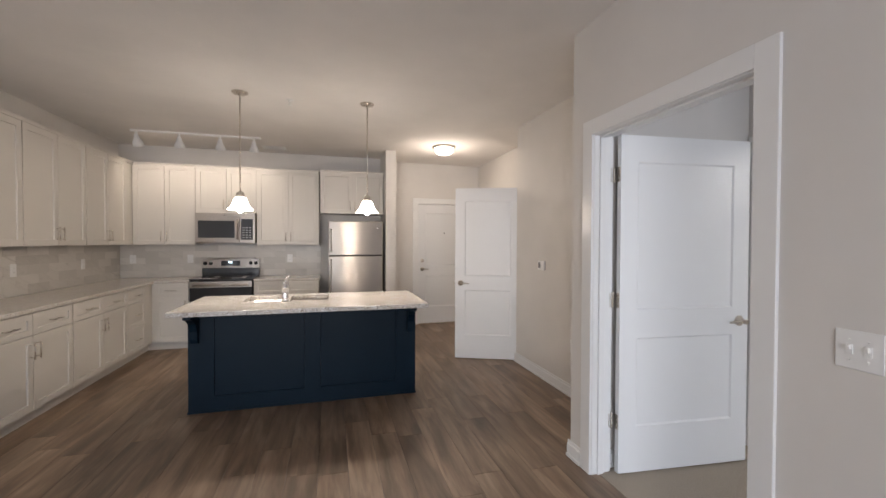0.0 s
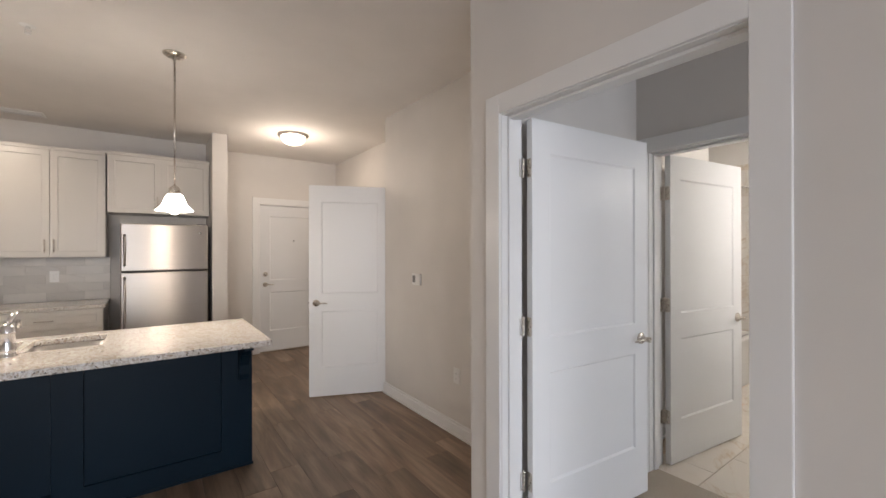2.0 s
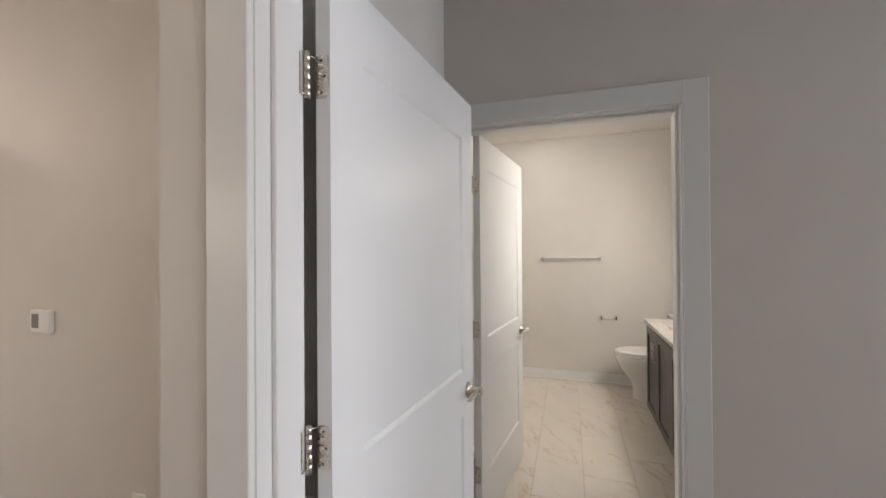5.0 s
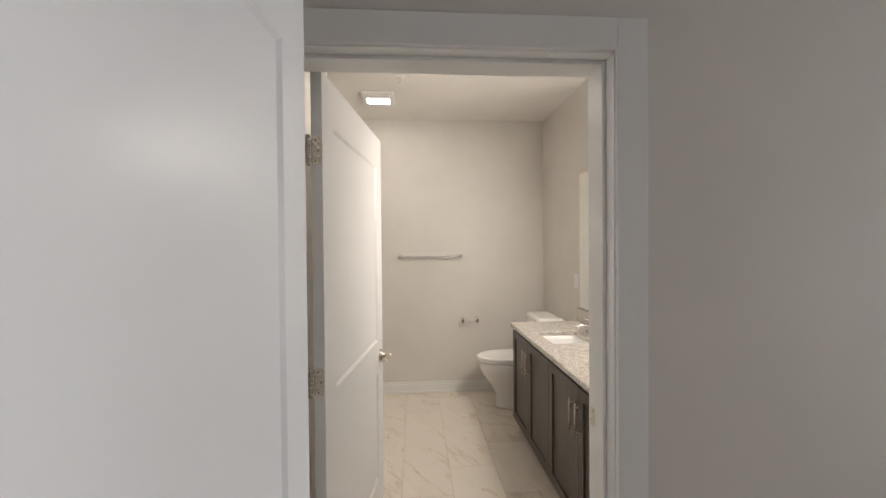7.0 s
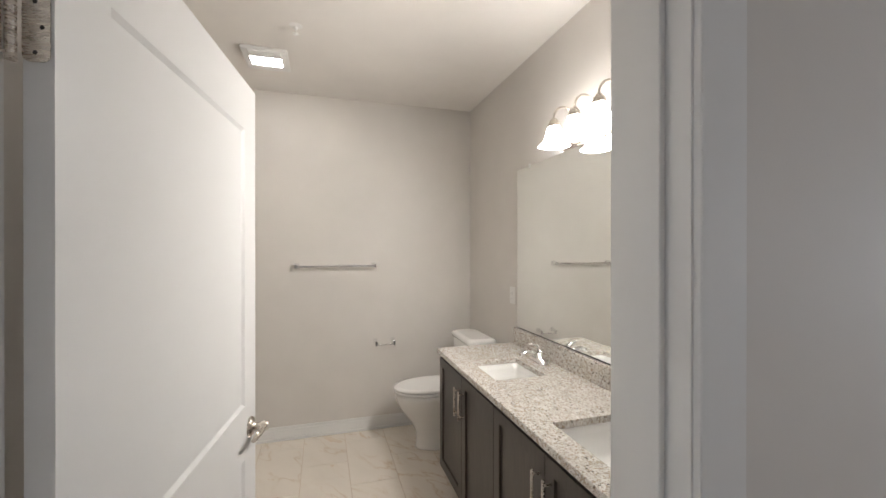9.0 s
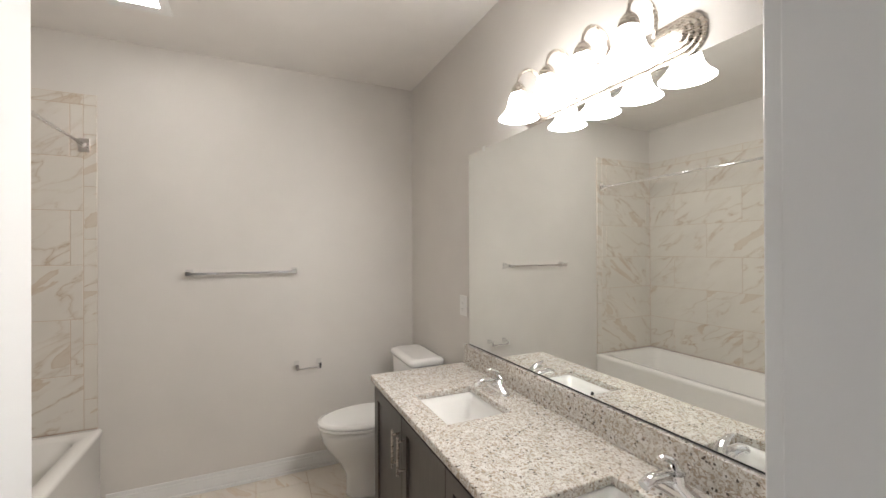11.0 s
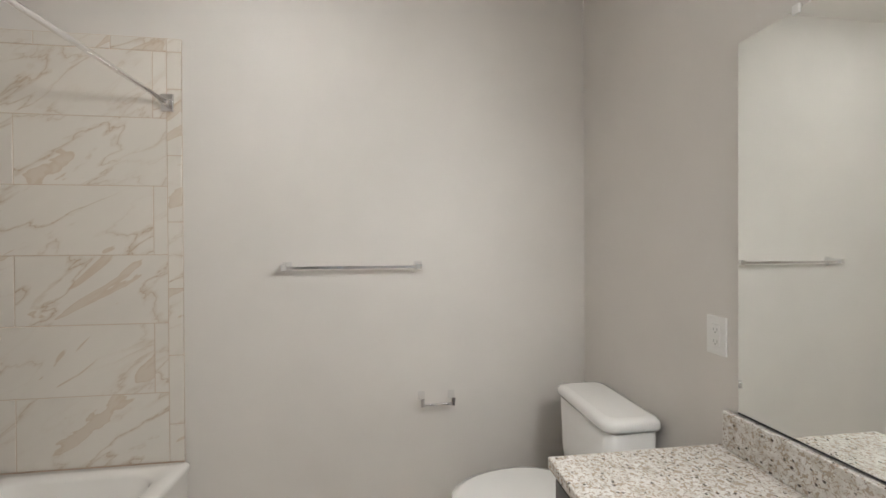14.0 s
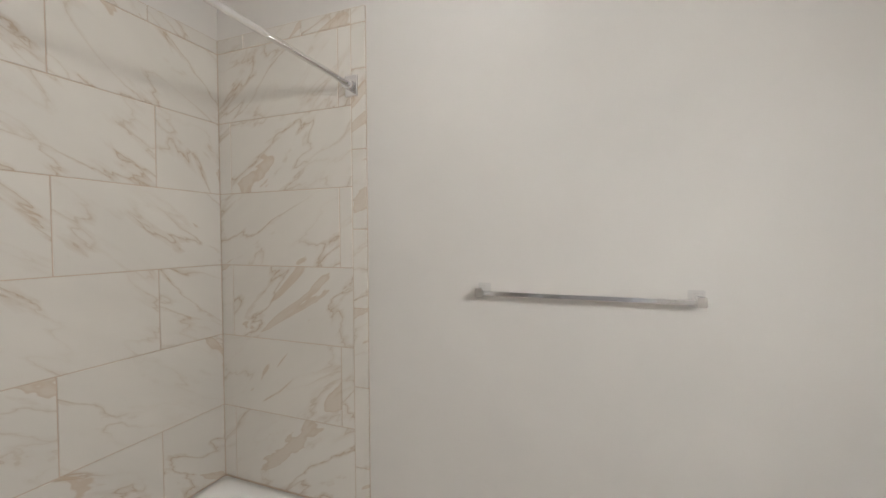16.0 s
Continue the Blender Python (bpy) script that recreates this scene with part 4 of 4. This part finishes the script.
# ---- bathroom ----
van = thing("vanity", Matrix.Translation((3.835, 2.03, 0)), "espresso brown shaker vanity with nickel pulls", "vanity cabinet")
VW = 1.88
part("body", boxes(((0, -0.02, 0.09), (VW, 0.0, 0.83)), ((VW - 0.02, -0.51, 0.09), (VW, -0.02, 0.83)), ((0, -0.51, 0.09), (0.02, -0.02, 0.83)), ((0.02, -0.51, 0.09), (VW - 0.02, -0.02, 0.11)), ((0.02, -0.51, 0.11), (VW - 0.02, -0.50, 0.83))), ESPRESSO, van)
part("toe_kick", boxes(((0, -0.075, 0.0), (VW, -0.06, 0.09))), ESPRESSO, van)
cuts = [1.88, 1.453, 1.018, 0.583, 0.148]


def vdoor(x0, x1, hx):
    w, h = x1 - x0 - 0.004, 0.695
    d = part("door", panelled(bmesh.new(), w, h, 0.02, [(0.055, w - 0.055, 0.055, h - 0.055)], 0.003, 0.010), ESPRESSO, van, "", pose(x1 - 0.002, 0.02, 0.11, 0, 0, 180))
    pull(d, hx if hx > 0 else w + hx, h - 0.145, True, 0.16)


for i in range(4):
    vdoor(cuts[i + 1], cuts[i], -0.035 if i % 2 == 0 else 0.035)
part("filler", boxes(((0, 0, 0.11), (0.146, 0.018, 0.805)), bevel=0.001), ESPRESSO, van)

SINKS = [(5.017, 5.362), (4.17, 4.515)]
vt = tagged(part("worktop", slab([3.835, 4.17, 4.515, 5.017, 5.362, 5.728], [1.512, 1.682, 1.963, 2.068], 0.832, 0.863, [(a, b, 1.682, 1.963) for a, b in SINKS]), GRANITE), "pale speckled granite vanity top with two basins", "worktop")
part("backsplash", boxes(((3.835, 1.512, 0.864), (5.705, 1.534, 0.973)), bevel=0.003), GRANITE, vt, "speckled granite upstand")
for a, b in SINKS:
    s = thing("basin", Matrix(), "white rectangular undermount porcelain basin", "sink", "vanity basins")
    bm = bmesh.new()
    loft(bm, [rrect(a - 0.012, b + 0.012, 1.670, 1.975, 0.03, 0.831), rrect(a - 0.002, b + 0.002, 1.680, 1.965, 0.03, 0.830), rrect(a + 0.004, b - 0.004, 1.686, 1.959, 0.03, 0.80), rrect(a + 0.02, b - 0.02, 1.705, 1.94, 0.03, 0.73), rrect(a + 0.06, b - 0.06, 1.745, 1.90, 0.03, 0.712)], False)
    bm.faces.new([v for v in bm.verts if abs(v.co.z - 0.712) < 1e-4])
    part("bowl", bm, PORC, s)
    part("drain", lathe(bmesh.new(), [(0.0, 0.717), (0.018, 0.717), (0.026, 0.7135)], 18, Matrix.Translation(((a + b) / 2, 1.815, 0))), CHROME, s, "chrome drain")
    part("overflow", lathe(bmesh.new(), [(0.0, 0.002), (0.010, 0.0015), (0.011, 0.0)], 14, pose((a + b) / 2, 1.954, 0.785, 75)), RUBBER, s, "dark overflow hole")
    x = (a + b) / 2
    fc = thing("basin_faucet", Matrix.Translation((x + 0.03, 1.615, 0.863)), "chrome single-lever basin faucet", "faucet", "basin faucets")
    bm = bmesh.new()
    loft(bm, [rrect(-0.078, 0.078, -0.026, 0.026, 0.025, 0.0), rrect(-0.078, 0.078, -0.026, 0.026, 0.025, 0.012), rrect(-0.066, 0.066, -0.022, 0.022, 0.021, 0.024), rrect(-0.03, 0.03, -0.022, 0.022, 0.021, 0.040), rrect(-0.025, 0.025, -0.021, 0.021, 0.02, 0.062)])
    part("body", bm, CHROME, fc)
    part("spout", tube(bmesh.new(), [(0, 0.0, 0.045), (0, 0.04, 0.062), (0, 0.085, 0.066), (0, 0.115, 0.056)], [0.020, 0.018, 0.016, 0.015], 14, 0.8), CHROME, fc)
    part("lever", tube(bmesh.new(), [(0, -0.018, 0.048), (0, -0.012, 0.074), (0, 0.008, 0.096), (0, 0.040, 0.110), (0, 0.058, 0.112)], [0.020, 0.0185, 0.014, 0.010, 0.006], 14, 0.7), CHROME, fc)

mir = tagged(part("mirror", boxes(((3.88, 1.512, 0.980), (5.668, 1.517, 2.04)), bevel=0.0012), MIRROR), "large frameless rectangular wall mirror", "mirror")
part("channel", boxes(((3.88, 1.511, 0.9765), (5.668, 1.5185, 0.980)), bevel=0.0008), RUBBER, mir, "thin dark channel")
for x in (4.2, 4.85, 5.50):
    part("clip", boxes(((x - 0.009, 1.512, 2.028), (x + 0.009, 1.521, 2.052)), bevel=0.002), PLASTIC, mir, "clear plastic clip")

# vanity light: stepped back plate and four bell shades
vl = thing("vanity_light", Matrix.Translation((4.748, 1.51, 2.10)), "lit nickel vanity light with four glass bells", "wall lamp")
for i, (hw, hh, y1) in enumerate(((0.405, 0.062, 0.010), (0.392, 0.050, 0.020), (0.380, 0.038, 0.030), (0.366, 0.025, 0.040))):
    bm = bmesh.new()
    y0 = 0.0 if i == 0 else (0.010, 0.020, 0.030)[i - 1]
    ring = rrect(-hw, hw, -hh, hh, hh - 0.001, 0.0, 8)
    ring2 = rrect(-hw + 0.004, hw - 0.004, -hh + 0.004, hh - 0.004, hh - 0.006, 0.0, 8)
    loft(bm, [[Vector((p.x, y0, p.y)) for p in ring], [Vector((p.x, y1 - 0.004, p.y)) for p in ring], [Vector((p.x, y1, p.y)) for p in ring2]])
    bmesh.ops.recalc_face_normals(bm, faces=bm.faces)
    part("back_plate", bm, NICKEL, vl)
for k in range(4):
    x = -0.265 + 0.1767 * k
    arm = [(x, 0.03, 0.02)] + [(x, 0.075 + 0.058 * -math.cos(radians(a)), 0.085 + 0.058 * math.sin(radians(a))) for a in range(0, 181, 20)] + [(x, 0.133, 0.060)]
    part("arm", tube(bmesh.new(), arm, 0.006, 10), NICKEL, vl)
    m = Matrix.Translation((x, 0.133, 0.0))
    part("socket", lathe(bmesh.new(), [(0.0, 0.078), (0.014, 0.076), (0.026, 0.060), (0.031, 0.042), (0.031, 0.034), (0.0, 0.034)], 20, m), NICKEL, vl)
    part("shade", lathe(bmesh.new(), [(0.029, 0.038), (0.036, 0.022), (0.041, 0.0), (0.047, -0.022), (0.058, -0.042), (0.074, -0.058), (0.080, -0.064), (0.077, -0.065), (0.055, -0.044), (0.043, -0.022), (0.036, 0.0), (0.026, 0.034)], 30, m), VSHADE, vl, "glowing white glass bell")
    part("bulb", lathe(bmesh.new(), [(0.0, -0.055), (0.018, -0.050), (0.027, -0.03), (0.022, 0.0), (0.013, 0.03)], 16, m), VSHADE, vl, "lit bulb")

# towel bar and paper holder on the east wall


def post(bm, y, z, big):
    a = 0.021 if big else 0.017
    r = [rrect(y - a, y + a, z - a * 1.15, z + a * 1.15, 0.004, 0, 2), rrect(y - a, y + a, z - a * 1.15, z + a * 1.15, 0.004, 0, 2), rrect(y - a * .7, y + a * .7, z - a * .8, z + a * .8, 0.004, 0, 2), rrect(y - a * .55, y + a * .55, z - a * .62, z + a * .62, 0.003, 0, 2), rrect(y - a * .55, y + a * .55, z - a * .62, z + a * .62, 0.003, 0, 2)]
    loft(bm, [[Vector((x, p.x, p.y)) for p in ring] for x, ring in zip((6.6, 6.592, 6.580, 6.555, 6.522), r)])
    for f in bm.faces:
        f.smooth = False


tb = thing("towel_bar", Matrix(), "polished chrome towel bar on the wall", "towel bar")
for y in (2.37, 2.98):
    bm = bmesh.new()
    post(bm, y, 1.370, True)
    bmesh.ops.recalc_face_normals(bm, faces=bm.faces)
    part("post", bm, CHROME, tb)
part("bar", boxes(((6.527, 2.372, 1.361), (6.541, 2.978, 1.375)), bevel=0.001), CHROME, tb)
ph = thing("paper_holder", Matrix(), "chrome toilet paper holder without a roll", "paper holder")
for y in (2.21, 2.357):
    bm = bmesh.new()
    post(bm, y, 0.735, False)
    box(bm, (6.520, y - 0.008, 0.706), (6.536, y + 0.008, 0.745), 0.002)
    bmesh.ops.recalc_face_normals(bm, faces=bm.faces)
    part("post", bm, CHROME, ph)
bm = tube(bmesh.new(), [(6.528, 2.203, 0.714), (6.528, 2.287, 0.714)], 0.0075, 10)
tube(bm, [(6.528, 2.287, 0.714), (6.528, 2.364, 0.714)], 0.0062, 10)
part("roller", bm, CHROME, ph)


def toilet():
    t = thing("toilet", Matrix.Translation((6.19, 1.51, 0)) @ Matrix.Diagonal((1, 1, 1.09, 1)), "white two-piece toilet with closed lid", "toilet")

    def oval(cx, cy, a, b0, b1, z, n=28):
        out = []
        for i in range(n):
            q = 2 * math.pi * i / n
            s = math.sin(q)
            out.append(Vector((cx + a * math.cos(q), cy + (b1 if s > 0 else b0) * s, z)))
        return out

    bm = bmesh.new()
    loft(bm, [oval(0, 0.36, 0.105, 0.20, 0.235, 0.0), oval(0, 0.36, 0.105, 0.20, 0.235, 0.015), oval(0, 0.36, 0.104, 0.20, 0.232, 0.04), oval(0, 0.37, 0.102, 0.19, 0.225, 0.12), oval(0, 0.39, 0.112, 0.20, 0.245, 0.19), oval(0, 0.42, 0.145, 0.21, 0.275, 0.26), oval(0, 0.435, 0.176, 0.225, 0.30, 0.325), oval(0, 0.44, 0.182, 0.23, 0.305, 0.365), oval(0, 0.44, 0.183, 0.23, 0.305, 0.395)])
    box(bm, (-0.13, 0.03, 0.30), (0.13, 0.25, 0.385), 0.02, 3)
    part("bowl", bm, PORC, t)
    part("seat", loft(bmesh.new(), [oval(0, 0.45, 0.186, 0.235, 0.31, 0.398), oval(0, 0.45, 0.189, 0.237, 0.313, 0.404), oval(0, 0.45, 0.187, 0.235, 0.311, 0.415)]), PORC, t)
    part("lid", loft(bmesh.new(), [oval(0, 0.45, 0.186, 0.235, 0.31, 0.418), oval(0, 0.45, 0.190, 0.238, 0.314, 0.424), oval(0, 0.45, 0.187, 0.236, 0.311, 0.434), oval(0, 0.45, 0.165, 0.215, 0.285, 0.440)]), PORC, t)
    bm = bmesh.new()
    loft(bm, [rrect(-0.19, 0.19, 0.035, 0.215, 0.03, 0.385), rrect(-0.205, 0.205, 0.03, 0.225, 0.035, 0.51), rrect(-0.215, 0.215, 0.025, 0.232, 0.04, 0.722)])
    part("tank", bm, PORC, t)
    part("tank_lid", loft(bmesh.new(), [rrect(-0.222, 0.222, 0.012, 0.242, 0.045, 0.724, 6), rrect(-0.226, 0.226, 0.010, 0.246, 0.047, 0.734, 6), rrect(-0.224, 0.224, 0.012, 0.244, 0.046, 0.750, 6), rrect(-0.214, 0.214, 0.022, 0.234, 0.044, 0.760, 6), rrect(-0.19, 0.19, 0.045, 0.21, 0.04, 0.765, 6)]), PORC, t)
    for x in (-0.075, 0.075):
        part("bolt_cap", lathe(bmesh.new(), [(0.016, 0.016), (0.014, 0.026), (0.0, 0.030)], 14, Matrix.Translation((x * 1.25, 0.33, 0))), PORC, t)


toilet()


def bathtub():
    t = thing("bathtub", Matrix(), "cream white alcove bathtub with a flat apron", "bathtub")
    x0, x1, y0, y1, z = 5.085, 6.592, 3.405, 4.167, 0.50
    bm = bmesh.new()
    loft(bm, [rrect(x0, x1, y0 + 0.012, y1, 0.006, 0.0), rrect(x0, x1, y0 + 0.012, y1, 0.006, 0.44), rrect(x0, x1, y0, y1, 0.008, 0.47), rrect(x0, x1, y0, y1, 0.01, z - 0.012), rrect(x0 + 0.008, x1 - 0.008, y0 + 0.010, y1 - 0.006, 0.012, z), rrect(x0 + 0.09, x1 - 0.07, y0 + 0.07, y1 - 0.05, 0.10, z), rrect(x0 + 0.105, x1 - 0.08, y0 + 0.085, y1 - 0.062, 0.11, z - 0.018), rrect(x0 + 0.20, x1 - 0.10, y0 + 0.12, y1 - 0.09, 0.13, 0.20), rrect(x0 + 0.27, x1 - 0.15, y0 + 0.17, y1 - 0.14, 0.12, 0.13)], False)
    bm.faces.new([v for v in bm.verts if abs(v.co.z - 0.13) < 1e-4])
    part("shell", bm, TUBM, t)
    part("drain", lathe(bmesh.new(), [(0.0, 0.137), (0.03, 0.136), (0.04, 0.131)], 18, Matrix.Translation((5.5, 3.75, 0))), CHROME, t)


bathtub()

rod = thing("shower_rod", Matrix(), "polished curved-end shower curtain rod", "curtain rod")
part("bar", tube(bmesh.new(), [(6.57, 3.486, 2.110), (5.11, 3.486, 2.110)], 0.0105, 14), CHROME, rod)
for x, s in ((6.592, -1), (5.088, 1)):
    bm = bmesh.new()
    xa, xb = sorted((x, x + s * 0.010))
    box(bm, (xa, 3.459, 2.070), (xb, 3.513, 2.150), 0.004)
    tube(bm, [(x + s * 0.008, 3.486, 2.110), (x + s * 0.045, 3.486, 2.110)], 0.019, 16)
    part("flange", bm, CHROME, rod, "chrome flange")

fan = thing("fan_light", Matrix(), "white ceiling exhaust fan with lit lens", "exhaust fan")
part("housing", boxes(((5.85, 2.99, H - 0.022), (6.15, 3.26, H)), bevel=0.010), PLASTIC, fan)
part("lens", boxes(((5.955, 3.035, H - 0.0245), (6.075, 3.218, H - 0.018)), bevel=0.001), FANLENS, fan, "lit white lens")
for i in range(6):
    part("louvre", boxes(((5.868 + i * 0.014, 3.03, H - 0.027), (5.876 + i * 0.014, 3.22, H - 0.020))), PLASTIC, fan)

# ---- pieces: wall tiles, floor tiles, backsplash tiles, planks ----


CACHE = {}


def piece(name, parent, centre, size, material):
    """One tile: a box of that size with a chamfered outer edge, shared between alike pieces."""
    key = (name, *[round(s, 4) for s in size], material.name)
    if key not in CACHE:
        bm = bmesh.new()
        s = Vector(size)
        box(bm, -s / 2, s / 2, 0.0012, 1)
        CACHE[key] = mesh(name, bm, material)
    ob = new(name, CACHE[key])
    ob.parent = parent
    ob.matrix_basis = Matrix.Translation(centre)
    return ob


tile_e = setting("tile_bed_east", boxes(((6.5905, 3.43, 0.49), (6.5995, 4.174, 2.398))), GROUT, "cream marble-look wall tiles in running bond", "wall tiles")
tile_n = setting("tile_bed_north", boxes(((5.081, 4.1655, 0.49), (6.594, 4.1745, 2.398))), GROUT, "cream marble-look wall tiles in running bond", "wall tiles")
tile_w = setting("tile_bed_west", boxes(((5.0805, 3.43, 0.49), (5.0895, 4.165, 2.398))), GROUT, "cream marble-look wall tiles in running bond", "wall tiles")
ROWS_Z = [0.502, 0.815, 1.127, 1.432, 1.738, 2.041, 2.338]
J = 0.003
for r, (za, zb) in enumerate(zip(ROWS_Z, ROWS_Z[1:])):
    zc, hz = (za + zb) / 2, zb - za - J
    even = r % 2 == 0
    ys = [3.490, 4.098, 4.165] if even else [3.490, 3.548, 4.165]
    for ya, yb in zip(ys, ys[1:]):
        piece("tile", tile_e, (6.592, (ya + yb) / 2, zc), (0.007, yb - ya - J, hz), WTILE)
        piece("tile", tile_w, (5.088, (ya + yb) / 2, zc), (0.007, yb - ya - J, hz), WTILE)
    start = 6.004 if not even else 6.318
    xs = [5.092]
    q = start
    while q > 5.14:
        xs.append(q)
        q -= 0.612
    xs = sorted(xs) + [6.588]
    for xa, xb in zip(xs, xs[1:]):
        piece("tile", tile_n, ((xa + xb) / 2, 4.167, zc), (xb - xa - J, 0.007, hz), WTILE)
# bullnose edging
zs = [0.502, 0.671, 0.98, 1.28, 1.578, 1.876, 2.173, 2.338]
for tl, x in ((tile_e, 6.592), (tile_w, 5.088)):
    for za, zb in zip(zs, zs[1:]):
        piece("edging_tile", tl, (x, 3.459, (za + zb) / 2), (0.008, 0.059, zb - za - J), WTILE)
    yy = [3.490, 3.717, 4.018, 4.165]
    for ya, yb in zip(yy, yy[1:]):
        piece("edging_tile", tl, (x, (ya + yb) / 2, 2.368), (0.008, yb - ya - J, 0.056), WTILE)
    piece("edging_tile", tl, (x, 3.459, 2.368), (0.008, 0.059, 0.056), WTILE)
xs = [5.092, 5.40, 5.70, 6.0, 6.3, 6.588]
for xa, xb in zip(xs, xs[1:]):
    piece("edging_tile", tile_n, ((xa + xb) / 2, 4.167, 2.368), (xb - xa - J, 0.008, 0.056), WTILE)

ys = [1.39 + 0.0, 1.68, 1.99, 2.30, 2.61, 2.92, 3.23, 3.405]
ys[0] = 1.512
for k, (ya, yb) in enumerate(zip(ys, ys[1:])):
    q = 6.13 if k % 2 == 0 else 5.825
    while q < 6.58:
        q += 0.612
    cuts_x = [6.598]
    q -= 0.612
    while q > 3.80:
        cuts_x.append(q)
        q -= 0.612
    cuts_x.append(3.748)
    for xb, xa in zip(cuts_x, cuts_x[1:]):
        if yb > 3.35 and xa < 5.08:
            continue
        piece("tile", bath_floor, ((xa + xb) / 2, (ya + yb) / 2, -0.0045), (xb - xa - J, yb - ya - J, 0.009), FTILE)

# stone backsplash
bs_n = setting("backsplash_bed_north", boxes(((-1.93, 7.652, 0.899), (0.722, 7.6595, 1.359))), SGROUT, "pale grey stone backsplash tiles", "wall tiles")
bs_w = setting("backsplash_bed_west", boxes(((-1.9395, 3.45, 0.899), (-1.932, 7.651, 1.359))), SGROUT, "pale grey stone backsplash tiles", "wall tiles")
rows = 5
rh = 0.46 / rows
for r in range(rows):
    z = 0.899 + rh * (r + 0.5)
    x = -1.93 - 0.15 * (r % 2)
    while x < 0.72:
        a, b = max(x, -1.93), min(x + 0.305, 0.722)
        if b - a > 0.02:
            piece("tile", bs_n, ((a + b) / 2, 7.651, z), (b - a - 0.002, 0.006, rh - 0.002), BSPLASH)
        x += 0.305
    y = 3.45 - 0.15 * (r % 2)
    while y < 7.64:
        a, b = max(y, 3.45), min(y + 0.305, 7.646)
        if b - a > 0.02:
            piece("tile", bs_w, (-1.931, (a + b) / 2, z), (0.006, b - a - 0.002, rh - 0.002), BSPLASH)
        y += 0.305

# planks: 0.18 by 1.22 m, running north
rng = random.Random(5)
PW, PL = 0.182, 1.22
x = -1.94
far = []
while x < 3.39:
    w = min(PW, 3.39 - x)
    y = -3.0 - rng.random() * PL
    while y < 7.85:
        a, b = max(y, -3.0), min(y + PL, 7.85)
        y += PL
        if x + w / 2 > 2.39:
            a = max(a, 3.42)
        if x + w / 2 > 1.64 and x + w / 2 < 1.79:
            b = min(b, 7.0)
        elif x + w / 2 < 1.64:
            b = min(b, 7.66)
        if x + w / 2 > 3.01:
            a = max(a, 5.465)
        if b - a < 0.03:
            continue
        if b > 1.6:
            piece("plank", floor, (x + w / 2, (a + b) / 2, -0.003), (w - 0.0012, b - a - 0.0012, 0.006), VINYL)
        else:
            far.append((x, a, x + w, b))
    x += PW
bm = bmesh.new()
for x0, a, x1, b in far:
    box(bm, (x0 + 0.0006, a + 0.0006, -0.006), (x1 - 0.0006, b - 0.0006, 0.0))
tagged(part("plank_rest", bm, VINYL, floor), kind="stuff")
part("doorway_strip", boxes(((2.39, 2.248, -0.004), (2.45, 3.197, 0.001))), VINYL, floor)
